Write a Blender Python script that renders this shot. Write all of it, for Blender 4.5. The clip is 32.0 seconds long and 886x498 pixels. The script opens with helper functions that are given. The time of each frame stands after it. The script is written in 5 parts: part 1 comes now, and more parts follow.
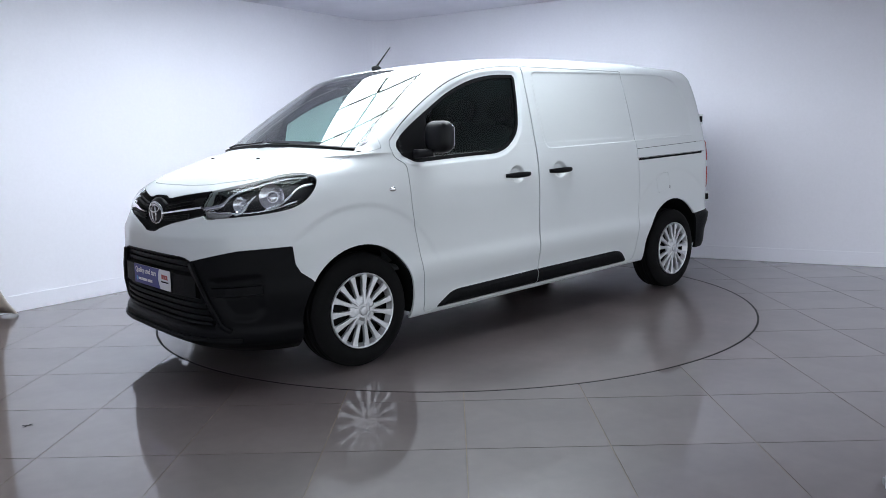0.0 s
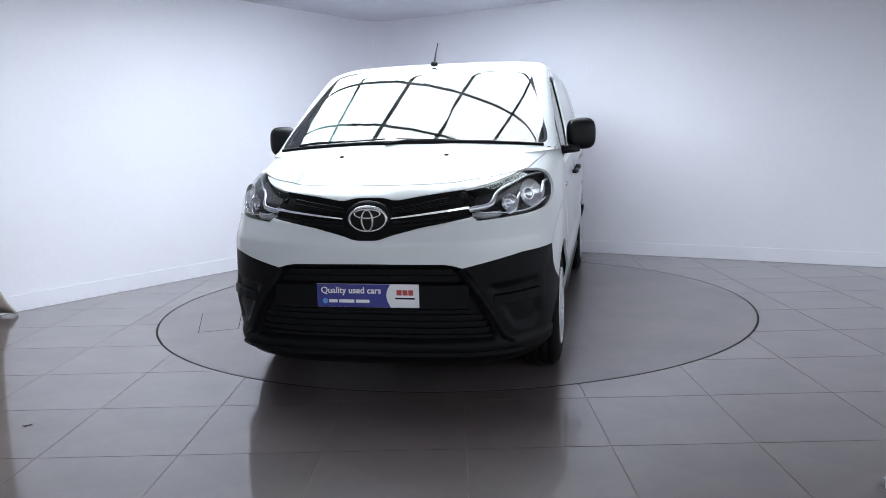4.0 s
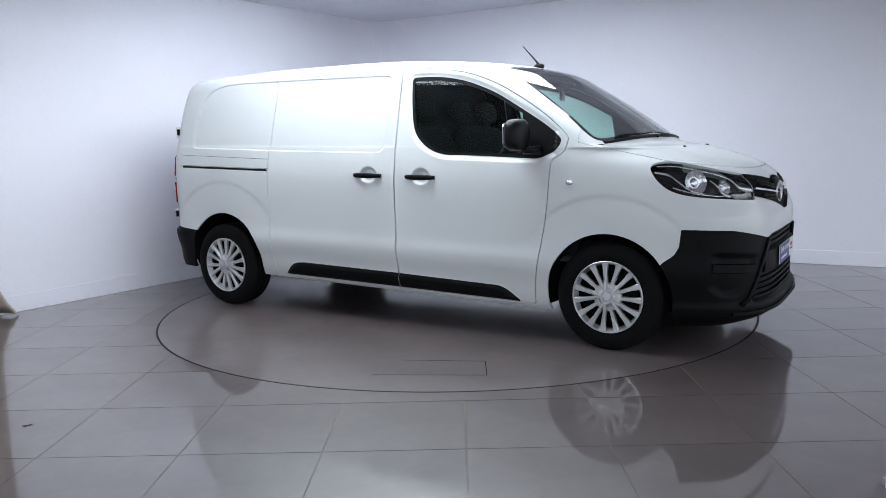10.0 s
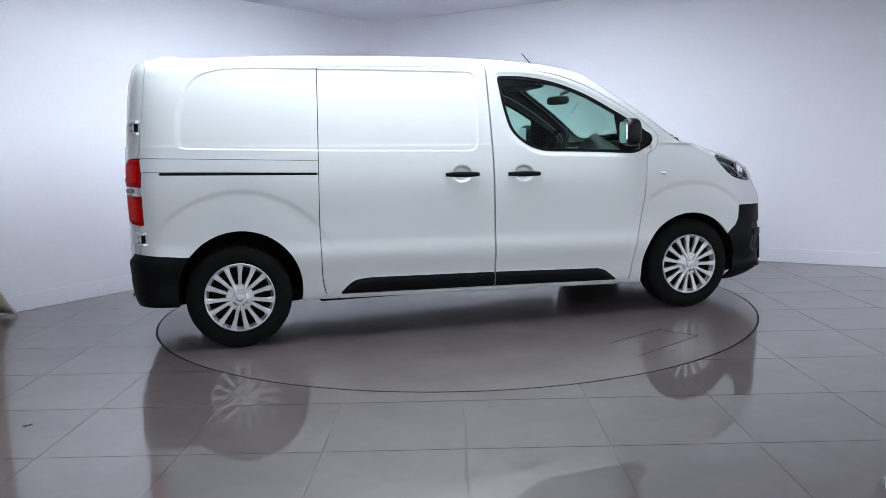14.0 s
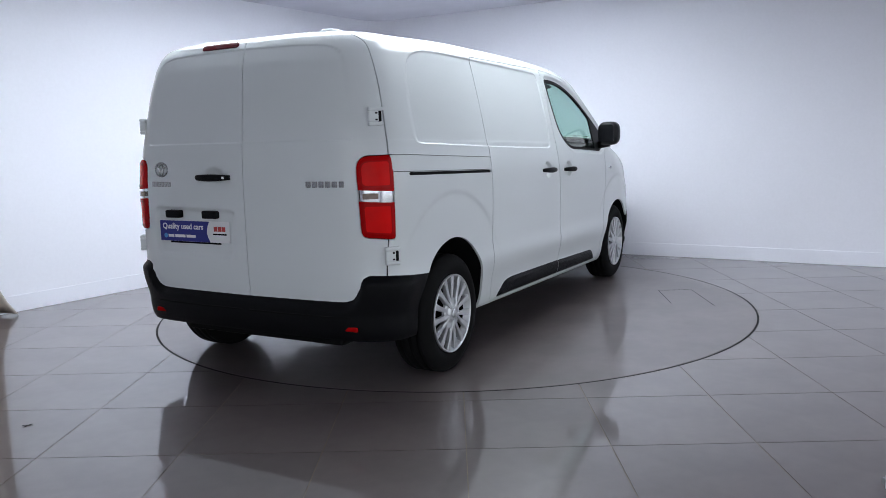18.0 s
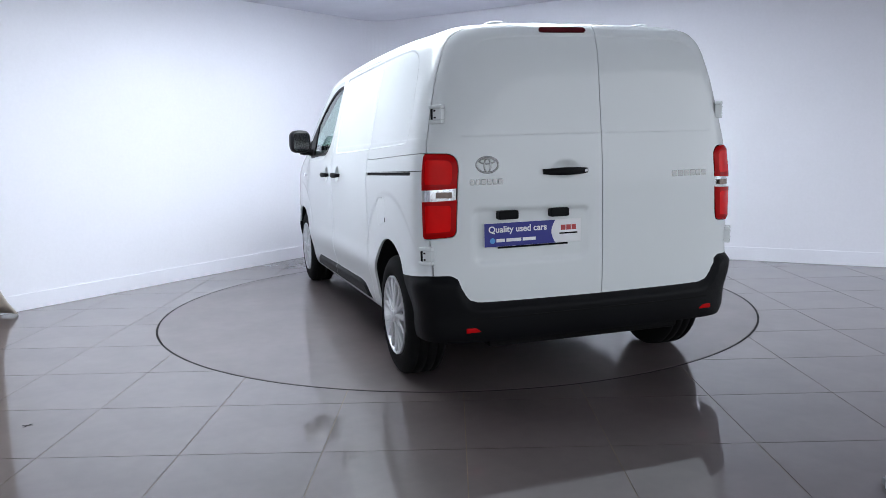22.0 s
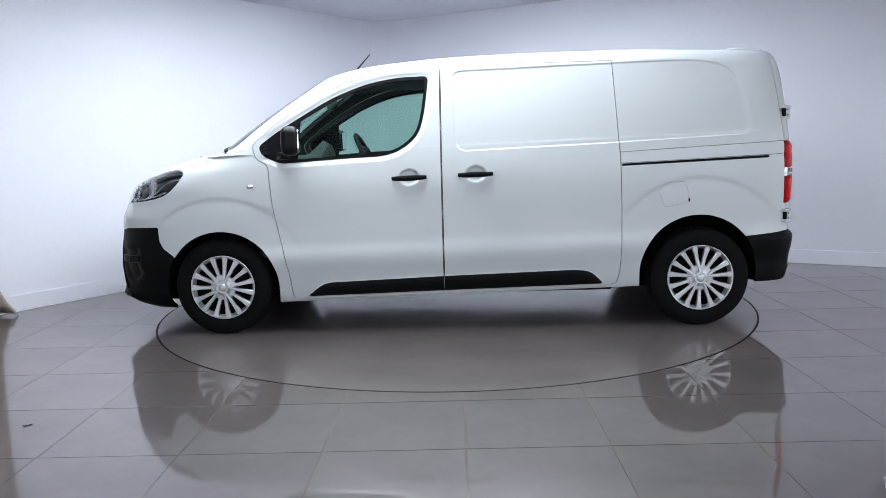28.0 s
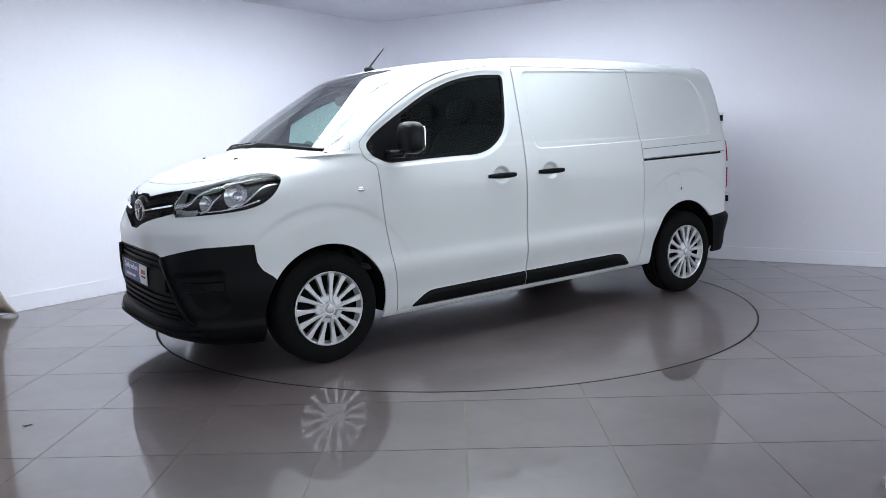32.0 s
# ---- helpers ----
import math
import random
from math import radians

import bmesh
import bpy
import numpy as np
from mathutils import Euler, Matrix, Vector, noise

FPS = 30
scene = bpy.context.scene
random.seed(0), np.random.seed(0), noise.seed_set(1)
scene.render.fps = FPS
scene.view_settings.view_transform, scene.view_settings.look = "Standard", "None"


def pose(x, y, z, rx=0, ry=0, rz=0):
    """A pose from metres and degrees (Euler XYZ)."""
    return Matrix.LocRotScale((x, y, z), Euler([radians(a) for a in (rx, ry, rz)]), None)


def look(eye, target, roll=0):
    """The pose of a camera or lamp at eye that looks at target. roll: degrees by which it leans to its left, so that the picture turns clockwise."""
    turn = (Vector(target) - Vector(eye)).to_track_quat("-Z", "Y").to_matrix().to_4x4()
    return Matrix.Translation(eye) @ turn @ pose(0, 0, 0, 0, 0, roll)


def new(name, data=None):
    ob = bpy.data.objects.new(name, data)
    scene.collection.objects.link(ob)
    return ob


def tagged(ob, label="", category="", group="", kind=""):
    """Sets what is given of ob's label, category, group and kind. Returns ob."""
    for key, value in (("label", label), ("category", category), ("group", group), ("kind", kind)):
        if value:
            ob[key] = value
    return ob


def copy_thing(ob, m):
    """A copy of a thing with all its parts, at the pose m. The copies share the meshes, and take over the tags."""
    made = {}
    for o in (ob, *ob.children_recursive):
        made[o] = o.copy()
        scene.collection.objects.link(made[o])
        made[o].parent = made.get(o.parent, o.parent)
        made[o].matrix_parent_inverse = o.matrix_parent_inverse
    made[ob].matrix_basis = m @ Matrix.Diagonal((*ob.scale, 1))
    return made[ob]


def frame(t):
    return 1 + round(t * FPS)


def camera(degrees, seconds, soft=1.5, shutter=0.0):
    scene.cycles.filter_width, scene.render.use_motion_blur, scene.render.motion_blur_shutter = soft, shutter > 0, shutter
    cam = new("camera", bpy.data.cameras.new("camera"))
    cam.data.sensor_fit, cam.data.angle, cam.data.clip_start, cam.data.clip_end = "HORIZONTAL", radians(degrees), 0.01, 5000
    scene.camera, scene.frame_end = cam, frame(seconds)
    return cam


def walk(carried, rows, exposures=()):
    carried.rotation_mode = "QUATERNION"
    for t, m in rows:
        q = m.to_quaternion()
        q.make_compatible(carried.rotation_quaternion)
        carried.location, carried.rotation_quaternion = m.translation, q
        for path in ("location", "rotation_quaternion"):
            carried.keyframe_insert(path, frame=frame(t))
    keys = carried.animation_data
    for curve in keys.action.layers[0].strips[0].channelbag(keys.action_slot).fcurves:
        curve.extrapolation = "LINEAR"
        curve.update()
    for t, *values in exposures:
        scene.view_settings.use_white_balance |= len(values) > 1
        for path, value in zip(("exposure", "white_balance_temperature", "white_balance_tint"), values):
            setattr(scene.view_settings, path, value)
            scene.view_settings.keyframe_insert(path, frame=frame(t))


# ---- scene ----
# ---- camera ----
cam = camera(59.16, 32.0, soft=0.45)
EYE = look((0.0, -6.217, 1.304), (-0.0895, 0.0319, 0.432), roll=-1.548)
walk(cam, [(0, EYE), (32.0, EYE)], exposures=[(0, 0.0), (4, -0.05), (6, -0.15), (9, -0.15), (11, -0.06), (13, 0.0), (17, -0.06), (20, 0.0), (23, 0.08), (25, 0.04), (28, 0.06), (30, 0.05), (32, 0.10)])

# ---- world and light ----
world = bpy.data.worlds.new("world")
scene.world = world
world.use_nodes = True
# even world glow, set as soft fill that enters by the added bays
world.node_tree.nodes["Background"].inputs[0].default_value = (0.86, 0.92, 1.0, 1)
world.node_tree.nodes["Background"].inputs[1].default_value = 1.75
PANEL_GLOW = 8.1
scene.view_settings.exposure = 0.0


# ---- materials ----
def material(name, colour, rough=0.5, metal=0.0, spec=0.5, coat=0.0, grain=0.0, grain_size=60.0, stain=0.0, stain_size=2.5,
             bump=0.0, bump_size=200.0, rough_var=0.0, glow=None, vary=0.0, ior=1.5, coat_rough=0.04, coat_ior=1.5):
    m = bpy.data.materials.new(name)
    m.use_nodes = True
    nt = m.node_tree
    b = nt.nodes["Principled BSDF"]
    b.inputs["Base Color"].default_value = (*colour, 1)
    b.inputs["Roughness"].default_value = rough
    b.inputs["Metallic"].default_value = metal
    b.inputs["IOR"].default_value = ior
    b.inputs["Specular IOR Level"].default_value = spec
    b.inputs["Coat Weight"].default_value = coat
    b.inputs["Coat IOR"].default_value = coat_ior
    b.inputs["Coat Roughness"].default_value = coat_rough
    tex = nt.nodes.new("ShaderNodeTexCoord")
    last = None

    def mixed(amount, size, detail, kind):
        n = nt.nodes.new("ShaderNodeTexNoise")
        n.inputs["Scale"].default_value = size
        n.inputs["Detail"].default_value = detail
        nt.links.new(tex.outputs["Object"], n.inputs["Vector"])
        r = nt.nodes.new("ShaderNodeMapRange")
        r.inputs["From Min"].default_value, r.inputs["From Max"].default_value = 0.3, 0.7
        r.inputs["To Min"].default_value, r.inputs["To Max"].default_value = 1 - amount, 1 + amount
        nt.links.new(n.outputs["Fac"], r.inputs["Value"])
        return r.outputs["Result"]

    factors = []
    if grain:
        factors.append(mixed(grain, grain_size, 3, "grain"))
    if stain:
        factors.append(mixed(stain, stain_size, 3, "stain"))
    if vary:
        info = nt.nodes.new("ShaderNodeObjectInfo")
        r = nt.nodes.new("ShaderNodeMapRange")
        r.inputs["To Min"].default_value, r.inputs["To Max"].default_value = 1 - vary, 1 + vary
        nt.links.new(info.outputs["Random"], r.inputs["Value"])
        factors.append(r.outputs["Result"])
    if factors:
        rgb = nt.nodes.new("ShaderNodeRGB")
        rgb.outputs[0].default_value = (*colour, 1)
        last = rgb.outputs[0]
        for f in factors:
            v = nt.nodes.new("ShaderNodeVectorMath")
            v.operation = "MULTIPLY"
            nt.links.new(last, v.inputs[0])
            nt.links.new(f, v.inputs[1])
            last = v.outputs[0]
        nt.links.new(last, b.inputs["Base Color"])
    if rough_var:
        f = mixed(rough_var, 3.0, 7, "rough")
        mul = nt.nodes.new("ShaderNodeMath")
        mul.operation = "MULTIPLY"
        mul.inputs[1].default_value = rough
        nt.links.new(f, mul.inputs[0])
        nt.links.new(mul.outputs[0], b.inputs["Roughness"])
    if bump:
        n = nt.nodes.new("ShaderNodeTexNoise")
        n.inputs["Scale"].default_value = bump_size
        n.inputs["Detail"].default_value = 3
        nt.links.new(tex.outputs["Object"], n.inputs["Vector"])
        bn = nt.nodes.new("ShaderNodeBump")
        bn.inputs["Strength"].default_value = bump
        bn.inputs["Distance"].default_value = 0.002
        nt.links.new(n.outputs["Fac"], bn.inputs["Height"])
        nt.links.new(bn.outputs["Normal"], b.inputs["Normal"])
    if glow:
        b.inputs["Emission Color"].default_value = (*glow[0], 1)
        b.inputs["Emission Strength"].default_value = glow[1]
    return m


def glass(name, tint, extra=0.0, base=0.045, power=5.0):
    """A thin pane: clear with a tint, mirror gloss that grows towards grazing sight."""
    m = bpy.data.materials.new(name)
    m.use_nodes = True
    nt = m.node_tree
    nt.nodes.remove(nt.nodes["Principled BSDF"])
    out = nt.nodes["Material Output"]
    tr = nt.nodes.new("ShaderNodeBsdfTransparent")
    tr.inputs[0].default_value = (*tint, 1)
    gl = nt.nodes.new("ShaderNodeBsdfGlossy")
    gl.inputs["Roughness"].default_value = 0.01
    fr = nt.nodes.new("ShaderNodeLayerWeight")
    fr.inputs[0].default_value = 0.5
    pw = nt.nodes.new("ShaderNodeMath")
    pw.operation = "POWER"
    pw.inputs[1].default_value = power
    ad = nt.nodes.new("ShaderNodeMath")
    ad.operation = "MULTIPLY_ADD"
    ad.inputs[1].default_value = 0.95 - base - extra
    ad.inputs[2].default_value = base + extra
    mx = nt.nodes.new("ShaderNodeMixShader")
    nt.links.new(fr.outputs["Facing"], pw.inputs[0])
    nt.links.new(pw.outputs[0], ad.inputs[0])
    nt.links.new(ad.outputs[0], mx.inputs[0])
    nt.links.new(tr.outputs[0], mx.inputs[1])
    nt.links.new(gl.outputs[0], mx.inputs[2])
    nt.links.new(mx.outputs[0], out.inputs[0])
    return m


WALL = material("white wall paint", (0.82, 0.815, 0.885), 0.5, grain=0.012, grain_size=40, stain=0.02, stain_size=0.8, bump=0.08, bump_size=120)
BASE = material("white gloss skirting paint", (0.83, 0.825, 0.90), 0.35, grain=0.01, stain=0.03, stain_size=1.5)
CEIL = material("grey white ceiling board", (0.68, 0.68, 0.76), 0.8, grain=0.03, grain_size=90, stain=0.04, bump=0.15)
TILE = material("polished grey porcelain tile", (0.100, 0.080, 0.078), 0.40, spec=0.32, ior=1.60, coat=1.0, coat_rough=0.03, coat_ior=1.58, grain=0.06, grain_size=14, stain=0.15, stain_size=2.2, vary=0.06)
GROUT = material("tan grey tile grout", (0.17, 0.135, 0.10), 0.85, grain=0.25, grain_size=6)
DISC = material("dusty grey turntable tile", (0.108, 0.088, 0.086), 0.45, spec=0.42, ior=1.60, coat=0.7, coat_rough=0.13, grain=0.07, grain_size=11, stain=0.18, stain_size=2.0)
DARK = material("black recess", (0.006, 0.006, 0.0065), 0.7, spec=0.1, grain=0.1)
PAINT = material("white van paint", (0.695, 0.725, 0.735), 0.4, coat=0.7, spec=0.3, grain=0.004, grain_size=300, stain=0.008, stain_size=1.5)
PLASTIC = material("black grained plastic", (0.0042, 0.0044, 0.0056), 0.5, spec=0.11, grain=0.08, grain_size=400, stain=0.1, bump=0.25, bump_size=900)
MIRRORBLACK = material("smooth black mirror plastic", (0.005, 0.0053, 0.007), 0.36, spec=0.24, stain=0.08)
SURROUND = material("satin black glass border", (0.005, 0.005, 0.006), 0.5, spec=0.12, stain=0.08)
SCREENEDGE = material("black glass edge", (0.006, 0.007, 0.007), 0.03, spec=0.5, ior=2.1, stain=0.05)
GLOSSBLACK = material("gloss black trim", (0.01, 0.01, 0.012), 0.12, spec=0.5, stain=0.05)
RUBBER = material("black tyre rubber", (0.0055, 0.0055, 0.006), 0.8, spec=0.12, grain=0.1, grain_size=150, stain=0.15, stain_size=6, bump=0.2, bump_size=400)
SILVER = material("silver painted wheel trim", (0.58, 0.59, 0.61), 0.30, metal=0.55, grain=0.02, stain=0.04, stain_size=8)
CHROME = material("chrome", (0.82, 0.83, 0.85), 0.08, metal=1.0, stain=0.02)
REDLENS = material("red lamp lens", (0.40, 0.002, 0.003), 0.22, spec=0.10, stain=0.06, stain_size=9)
CLEAR = glass("clear lamp lens", (0.95, 0.96, 0.97), 0.0, 0.02)
PANE = glass("green tinted glass", (0.60, 0.80, 0.72), 0.0)
FRONTPANE = glass("green tinted windscreen glass", (0.70, 0.88, 0.83), 0.075, power=3.4)
DARKGREY = material("dark grey cabin plastic", (0.035, 0.037, 0.04), 0.6, grain=0.05, stain=0.08, bump=0.2, bump_size=500)
FABRIC = material("dark grey seat fabric", (0.03, 0.031, 0.035), 0.95, grain=0.15, grain_size=300, stain=0.06)
BLUE = material("blue plate print", (0.018, 0.022, 0.22), 0.35, stain=0.03, stain_size=10)
WHITEP = material("white plate print", (0.78, 0.78, 0.80), 0.35, stain=0.02, stain_size=10)
CLOTH = material("cream curtain cloth", (0.52, 0.46, 0.41), 0.9, grain=0.06, grain_size=200, stain=0.08, stain_size=5, bump=0.3, bump_size=500)
LIT = material("lit ceiling panel", (0.9, 0.9, 0.9), 0.5, glow=((0.90, 0.985, 1.06), PANEL_GLOW))
BAR = material("grey ceiling grid bar", (0.22, 0.23, 0.24), 0.5, grain=0.03)


# ---- building helpers ----
def part(name, bm, mat, parent=None, label="", smooth=False):
    """Links a bmesh (or a ready mesh) as one mesh object under a thing or a part."""
    if isinstance(bm, bpy.types.Mesh):
        me = bm
    else:
        me = bpy.data.meshes.new(name)
        bmesh.ops.recalc_face_normals(bm, faces=bm.faces[:])
        bm.to_mesh(me)
        bm.free()
    if smooth:
        for p in me.polygons:
            p.use_smooth = True
    if mat and not me.materials:
        me.materials.append(mat)
    ob = new(name, me)
    if parent:
        ob.parent = parent
    if label:
        ob["label"] = label
    return ob


def thing(name, label, category, group="", kind=""):
    return tagged(new(name), label, category, group, kind)


def box(x0, x1, y0, y1, z0, z1, bevel=0.0, seg=2, bm=None):
    own = bm or bmesh.new()
    vs = bmesh.ops.create_cube(own, size=1.0)["verts"]
    for v in vs:
        v.co = Vector(((x0 + x1) / 2 + v.co.x * (x1 - x0), (y0 + y1) / 2 + v.co.y * (y1 - y0), (z0 + z1) / 2 + v.co.z * (z1 - z0)))
    if bevel:
        es = list({e for v in vs for e in v.link_edges})
        bmesh.ops.bevel(own, geom=es, offset=bevel, segments=seg, affect="EDGES", profile=0.5)
    return own


def slab(pts, thick, direction, bm=None):
    """A prism: a closed outline of 3D points pushed along direction by thick."""
    own = bm or bmesh.new()
    d = Vector(direction).normalized() * thick
    a = [own.verts.new(p) for p in pts]
    b = [own.verts.new(Vector(p) + d) for p in pts]
    own.faces.new(a)
    own.faces.new(b[::-1])
    n = len(a)
    for i in range(n):
        own.faces.new((a[i], a[(i + 1) % n], b[(i + 1) % n], b[i]))
    return own


def tube(path, radius, sides=10, bm=None, caps=True):
    """A round bar along a path of points; radius may be a list."""
    own = bm or bmesh.new()
    path = [Vector(p) for p in path]
    rad = radius if isinstance(radius, (list, tuple)) else [radius] * len(path)
    rings = []
    for i, p in enumerate(path):
        d = (path[min(i + 1, len(path) - 1)] - path[max(i - 1, 0)]).normalized()
        s = d.cross(Vector((0, 0, 1)) if abs(d.z) < 0.9 else Vector((1, 0, 0))).normalized()
        t = d.cross(s)
        rings.append([own.verts.new(p + (s * math.cos(a) + t * math.sin(a)) * rad[i]) for a in (2 * math.pi * k / sides for k in range(sides))])
    for a, b in zip(rings, rings[1:]):
        for k in range(sides):
            own.faces.new((a[k], a[(k + 1) % sides], b[(k + 1) % sides], b[k]))
    if caps:
        own.faces.new(rings[0][::-1])
        own.faces.new(rings[-1])
    return own


def lathe(profile, axis="y", seg=48, bm=None, closed=False):
    """Turns (radius, along) pairs about an axis."""
    own = bm or bmesh.new()
    rings = []
    for r, h in profile:
        ring = []
        for k in range(seg):
            a = 2 * math.pi * k / seg
            c, s = r * math.cos(a), r * math.sin(a)
            ring.append(own.verts.new((c, h, s) if axis == "y" else (c, s, h)))
        rings.append(ring)
    pairs = list(zip(rings, rings[1:])) + ([(rings[-1], rings[0])] if closed else [])
    for a, b in pairs:
        for k in range(seg):
            own.faces.new((a[k], a[(k + 1) % seg], b[(k + 1) % seg], b[k]))
    return own


# ---- the room ----
CORNER = Vector((-0.921, 3.971, 0))
ALONG_L = Vector((-0.5632, -0.8263, 0))
ALONG_R = Vector((0.8683, -0.4960, 0))
CEILING = 2.80
HW_L, HW_R = 9.8, 8.2


def wall_strip(name, path, height, thick, z0, mat, label):
    """A wall along a path of plan points, thickness to the outside."""
    bm = bmesh.new()
    n = len(path)
    normals = []
    for i in range(n):
        d = (path[min(i + 1, n - 1)] - path[max(i - 1, 0)]).normalized()
        normals.append(Vector((d.y, -d.x, 0)))
    rows = []
    for p, nn in zip(path, normals):
        o = p - nn * thick
        rows.append([bm.verts.new((p.x, p.y, z0)), bm.verts.new((p.x, p.y, z0 + height)), bm.verts.new((o.x, o.y, z0 + height)), bm.verts.new((o.x, o.y, z0))])
    for a, b in zip(rows, rows[1:]):
        for k in range(4):
            bm.faces.new((a[k], a[(k + 1) % 4], b[(k + 1) % 4], b[k]))
    bm.faces.new(rows[0])
    bm.faces.new(rows[-1][::-1])
    return tagged(part(name, bm, mat, smooth=False), label, "wall", kind="structure")


def cove(start, end, r=0.34, n=10):
    """The plan line of the two shown walls with a rounded inner corner."""
    a, b = CORNER + ALONG_L * r, CORNER + ALONG_R * r
    pts = [start]
    for i in range(n + 1):
        t = i / n
        pts.append(a * (1 - t) ** 2 + CORNER * 2 * t * (1 - t) + b * t ** 2)
    return pts + [end]


LEFT_END = CORNER + ALONG_L * HW_L
RIGHT_END = CORNER + ALONG_R * HW_R
FAR = LEFT_END + ALONG_R * HW_R
line = cove(LEFT_END, RIGHT_END)
inside = [p for p in line]
wall_strip("wall_north", [Vector(p) for p in line], CEILING, 0.12, 0, WALL, "smooth white painted studio wall with a rounded inner corner")


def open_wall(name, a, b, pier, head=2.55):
    """An unseen wall behind the viewer, one wide bay added to let in fill light: two piers and a beam over the bay."""
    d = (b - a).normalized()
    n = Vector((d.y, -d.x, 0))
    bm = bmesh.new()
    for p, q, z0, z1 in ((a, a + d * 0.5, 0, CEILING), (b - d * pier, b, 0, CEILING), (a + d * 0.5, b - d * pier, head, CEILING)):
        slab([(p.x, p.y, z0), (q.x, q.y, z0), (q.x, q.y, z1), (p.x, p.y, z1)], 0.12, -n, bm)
    return tagged(part(name, bm, WALL), "unseen white studio wall, wide bay added for fill light", "wall", kind="structure")


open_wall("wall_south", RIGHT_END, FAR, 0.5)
# longer pier holds the added fill light back on the left
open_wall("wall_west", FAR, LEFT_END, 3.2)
# ground sheet added outside the bays, out of view
bm = bmesh.new()
slab([(-40, -40, -0.21), (40, -40, -0.21), (40, 40, -0.21), (-40, 40, -0.21)], 0.1, (0, 0, -1), bm)
PAVED = material("pale grey concrete paving", (0.30, 0.295, 0.285), 0.85, grain=0.15, grain_size=20, stain=0.2, stain_size=0.4, bump=0.3)
tagged(part("ground", bm, PAVED), "pale grey concrete ground sheet added outside the unseen bays", "ground", kind="structure")


def offset_line(pts, d):
    out = []
    for i, p in enumerate(pts):
        t = (pts[min(i + 1, len(pts) - 1)] - pts[max(i - 1, 0)]).normalized()
        out.append(p + Vector((t.y, -t.x, 0)) * d)
    return out


wall_strip("baseboard", offset_line(line, 0.016), 0.135, 0.014, 0.002, BASE, "white painted skirting board along the studio wall")["category"] = "skirting"

# ceiling in one sheet, above the grid of lit panels
bm = bmesh.new()
cc = [LEFT_END, CORNER, RIGHT_END, FAR]
slab([(p.x, p.y, CEILING) for p in cc], 0.1, (0, 0, 1), bm)
tagged(part("ceiling", bm, CEIL), "pale grey suspended ceiling of flat boards", "ceiling", kind="structure")

# ---- the floor: grey tiles on a 0.6 m grid round the turntable ----
R_DISC = 2.28
STEP_X, STEP_Y, ORG_X, ORG_Y = 0.615, 0.622, 0.031, -3.045
bm = bmesh.new()
slab([(p.x, p.y, -0.0022) for p in cc], 0.2, (0, 0, -1), bm)
floor = tagged(part("floor", bm, GROUT), "polished grey square floor tiles with thin dark joints", "floor", kind="structure")


def clip_outside(poly, r):
    """The part of a convex plan polygon outside a circle at the origin, as a list of rings (None: all inside)."""
    fine = []
    n = len(poly)
    for i in range(n):
        a, b = poly[i], poly[(i + 1) % n]
        for k in range(24):
            fine.append(a.lerp(b, k / 24))
    keep = [p.length >= r for p in fine]
    if all(keep):
        return poly
    if not any(keep):
        return None
    # walk once round: keep outside points, fill the inside run with the circle's arc
    m = len(fine)
    start = next(i for i in range(m) if keep[i] and not keep[i - 1])
    ring = [fine[(start + k) % m] for k in range(m) if keep[(start + k) % m]]
    a0, a1 = math.atan2(ring[-1].y, ring[-1].x), math.atan2(ring[0].y, ring[0].x)
    d = (a1 - a0 + math.pi) % (2 * math.pi) - math.pi
    arc = [Vector((r * math.cos(a0 + d * k / 14), r * math.sin(a0 + d * k / 14))) for k in range(0, 15)]
    return ring + arc


def tile_mesh(poly, z, thick):
    bm = bmesh.new()
    top = [bm.verts.new((p.x, p.y, z)) for p in poly]
    low = [bm.verts.new((p.x, p.y, z - thick)) for p in poly]
    if sum(a.x * b.y - b.x * a.y for a, b in zip(poly, poly[1:] + poly[:1])) < 0:
        top.reverse(), low.reverse()
    bm.faces.new(top)
    for i in range(len(top)):
        j = (i + 1) % len(top)
        bm.faces.new((low[i], low[j], top[j], top[i]))
    return bm


def inside_room(p):
    q = p - Vector((CORNER.x, CORNER.y))
    det = ALONG_L.x * ALONG_R.y - ALONG_L.y * ALONG_R.x
    a = (q.x * ALONG_R.y - q.y * ALONG_R.x) / det
    b = (ALONG_L.x * q.y - ALONG_L.y * q.x) / det
    return a, b


def clip_room(poly):
    """The part of a plan polygon inside the four walls (the same list if all of it is)."""
    mid = sum((Vector((p.x, p.y)) for p in cc), Vector((0, 0))) / 4
    for a3, b3 in zip(cc, cc[1:] + cc[:1]):
        a, b = Vector((a3.x, a3.y)), Vector((b3.x, b3.y))
        n = Vector((-(b - a).y, (b - a).x)).normalized()
        if (mid - a).dot(n) < 0:
            n = -n
        d = [(p - a).dot(n) for p in poly]
        if all(v >= 0 for v in d):
            continue
        out = []
        for i, p in enumerate(poly):
            j = (i + 1) % len(poly)
            if d[i] >= 0:
                out.append(p)
            if (d[i] >= 0) != (d[j] >= 0):
                out.append(p.lerp(poly[j], d[i] / (d[i] - d[j])))
        poly = out
        if len(poly) < 3:
            return []
    return poly


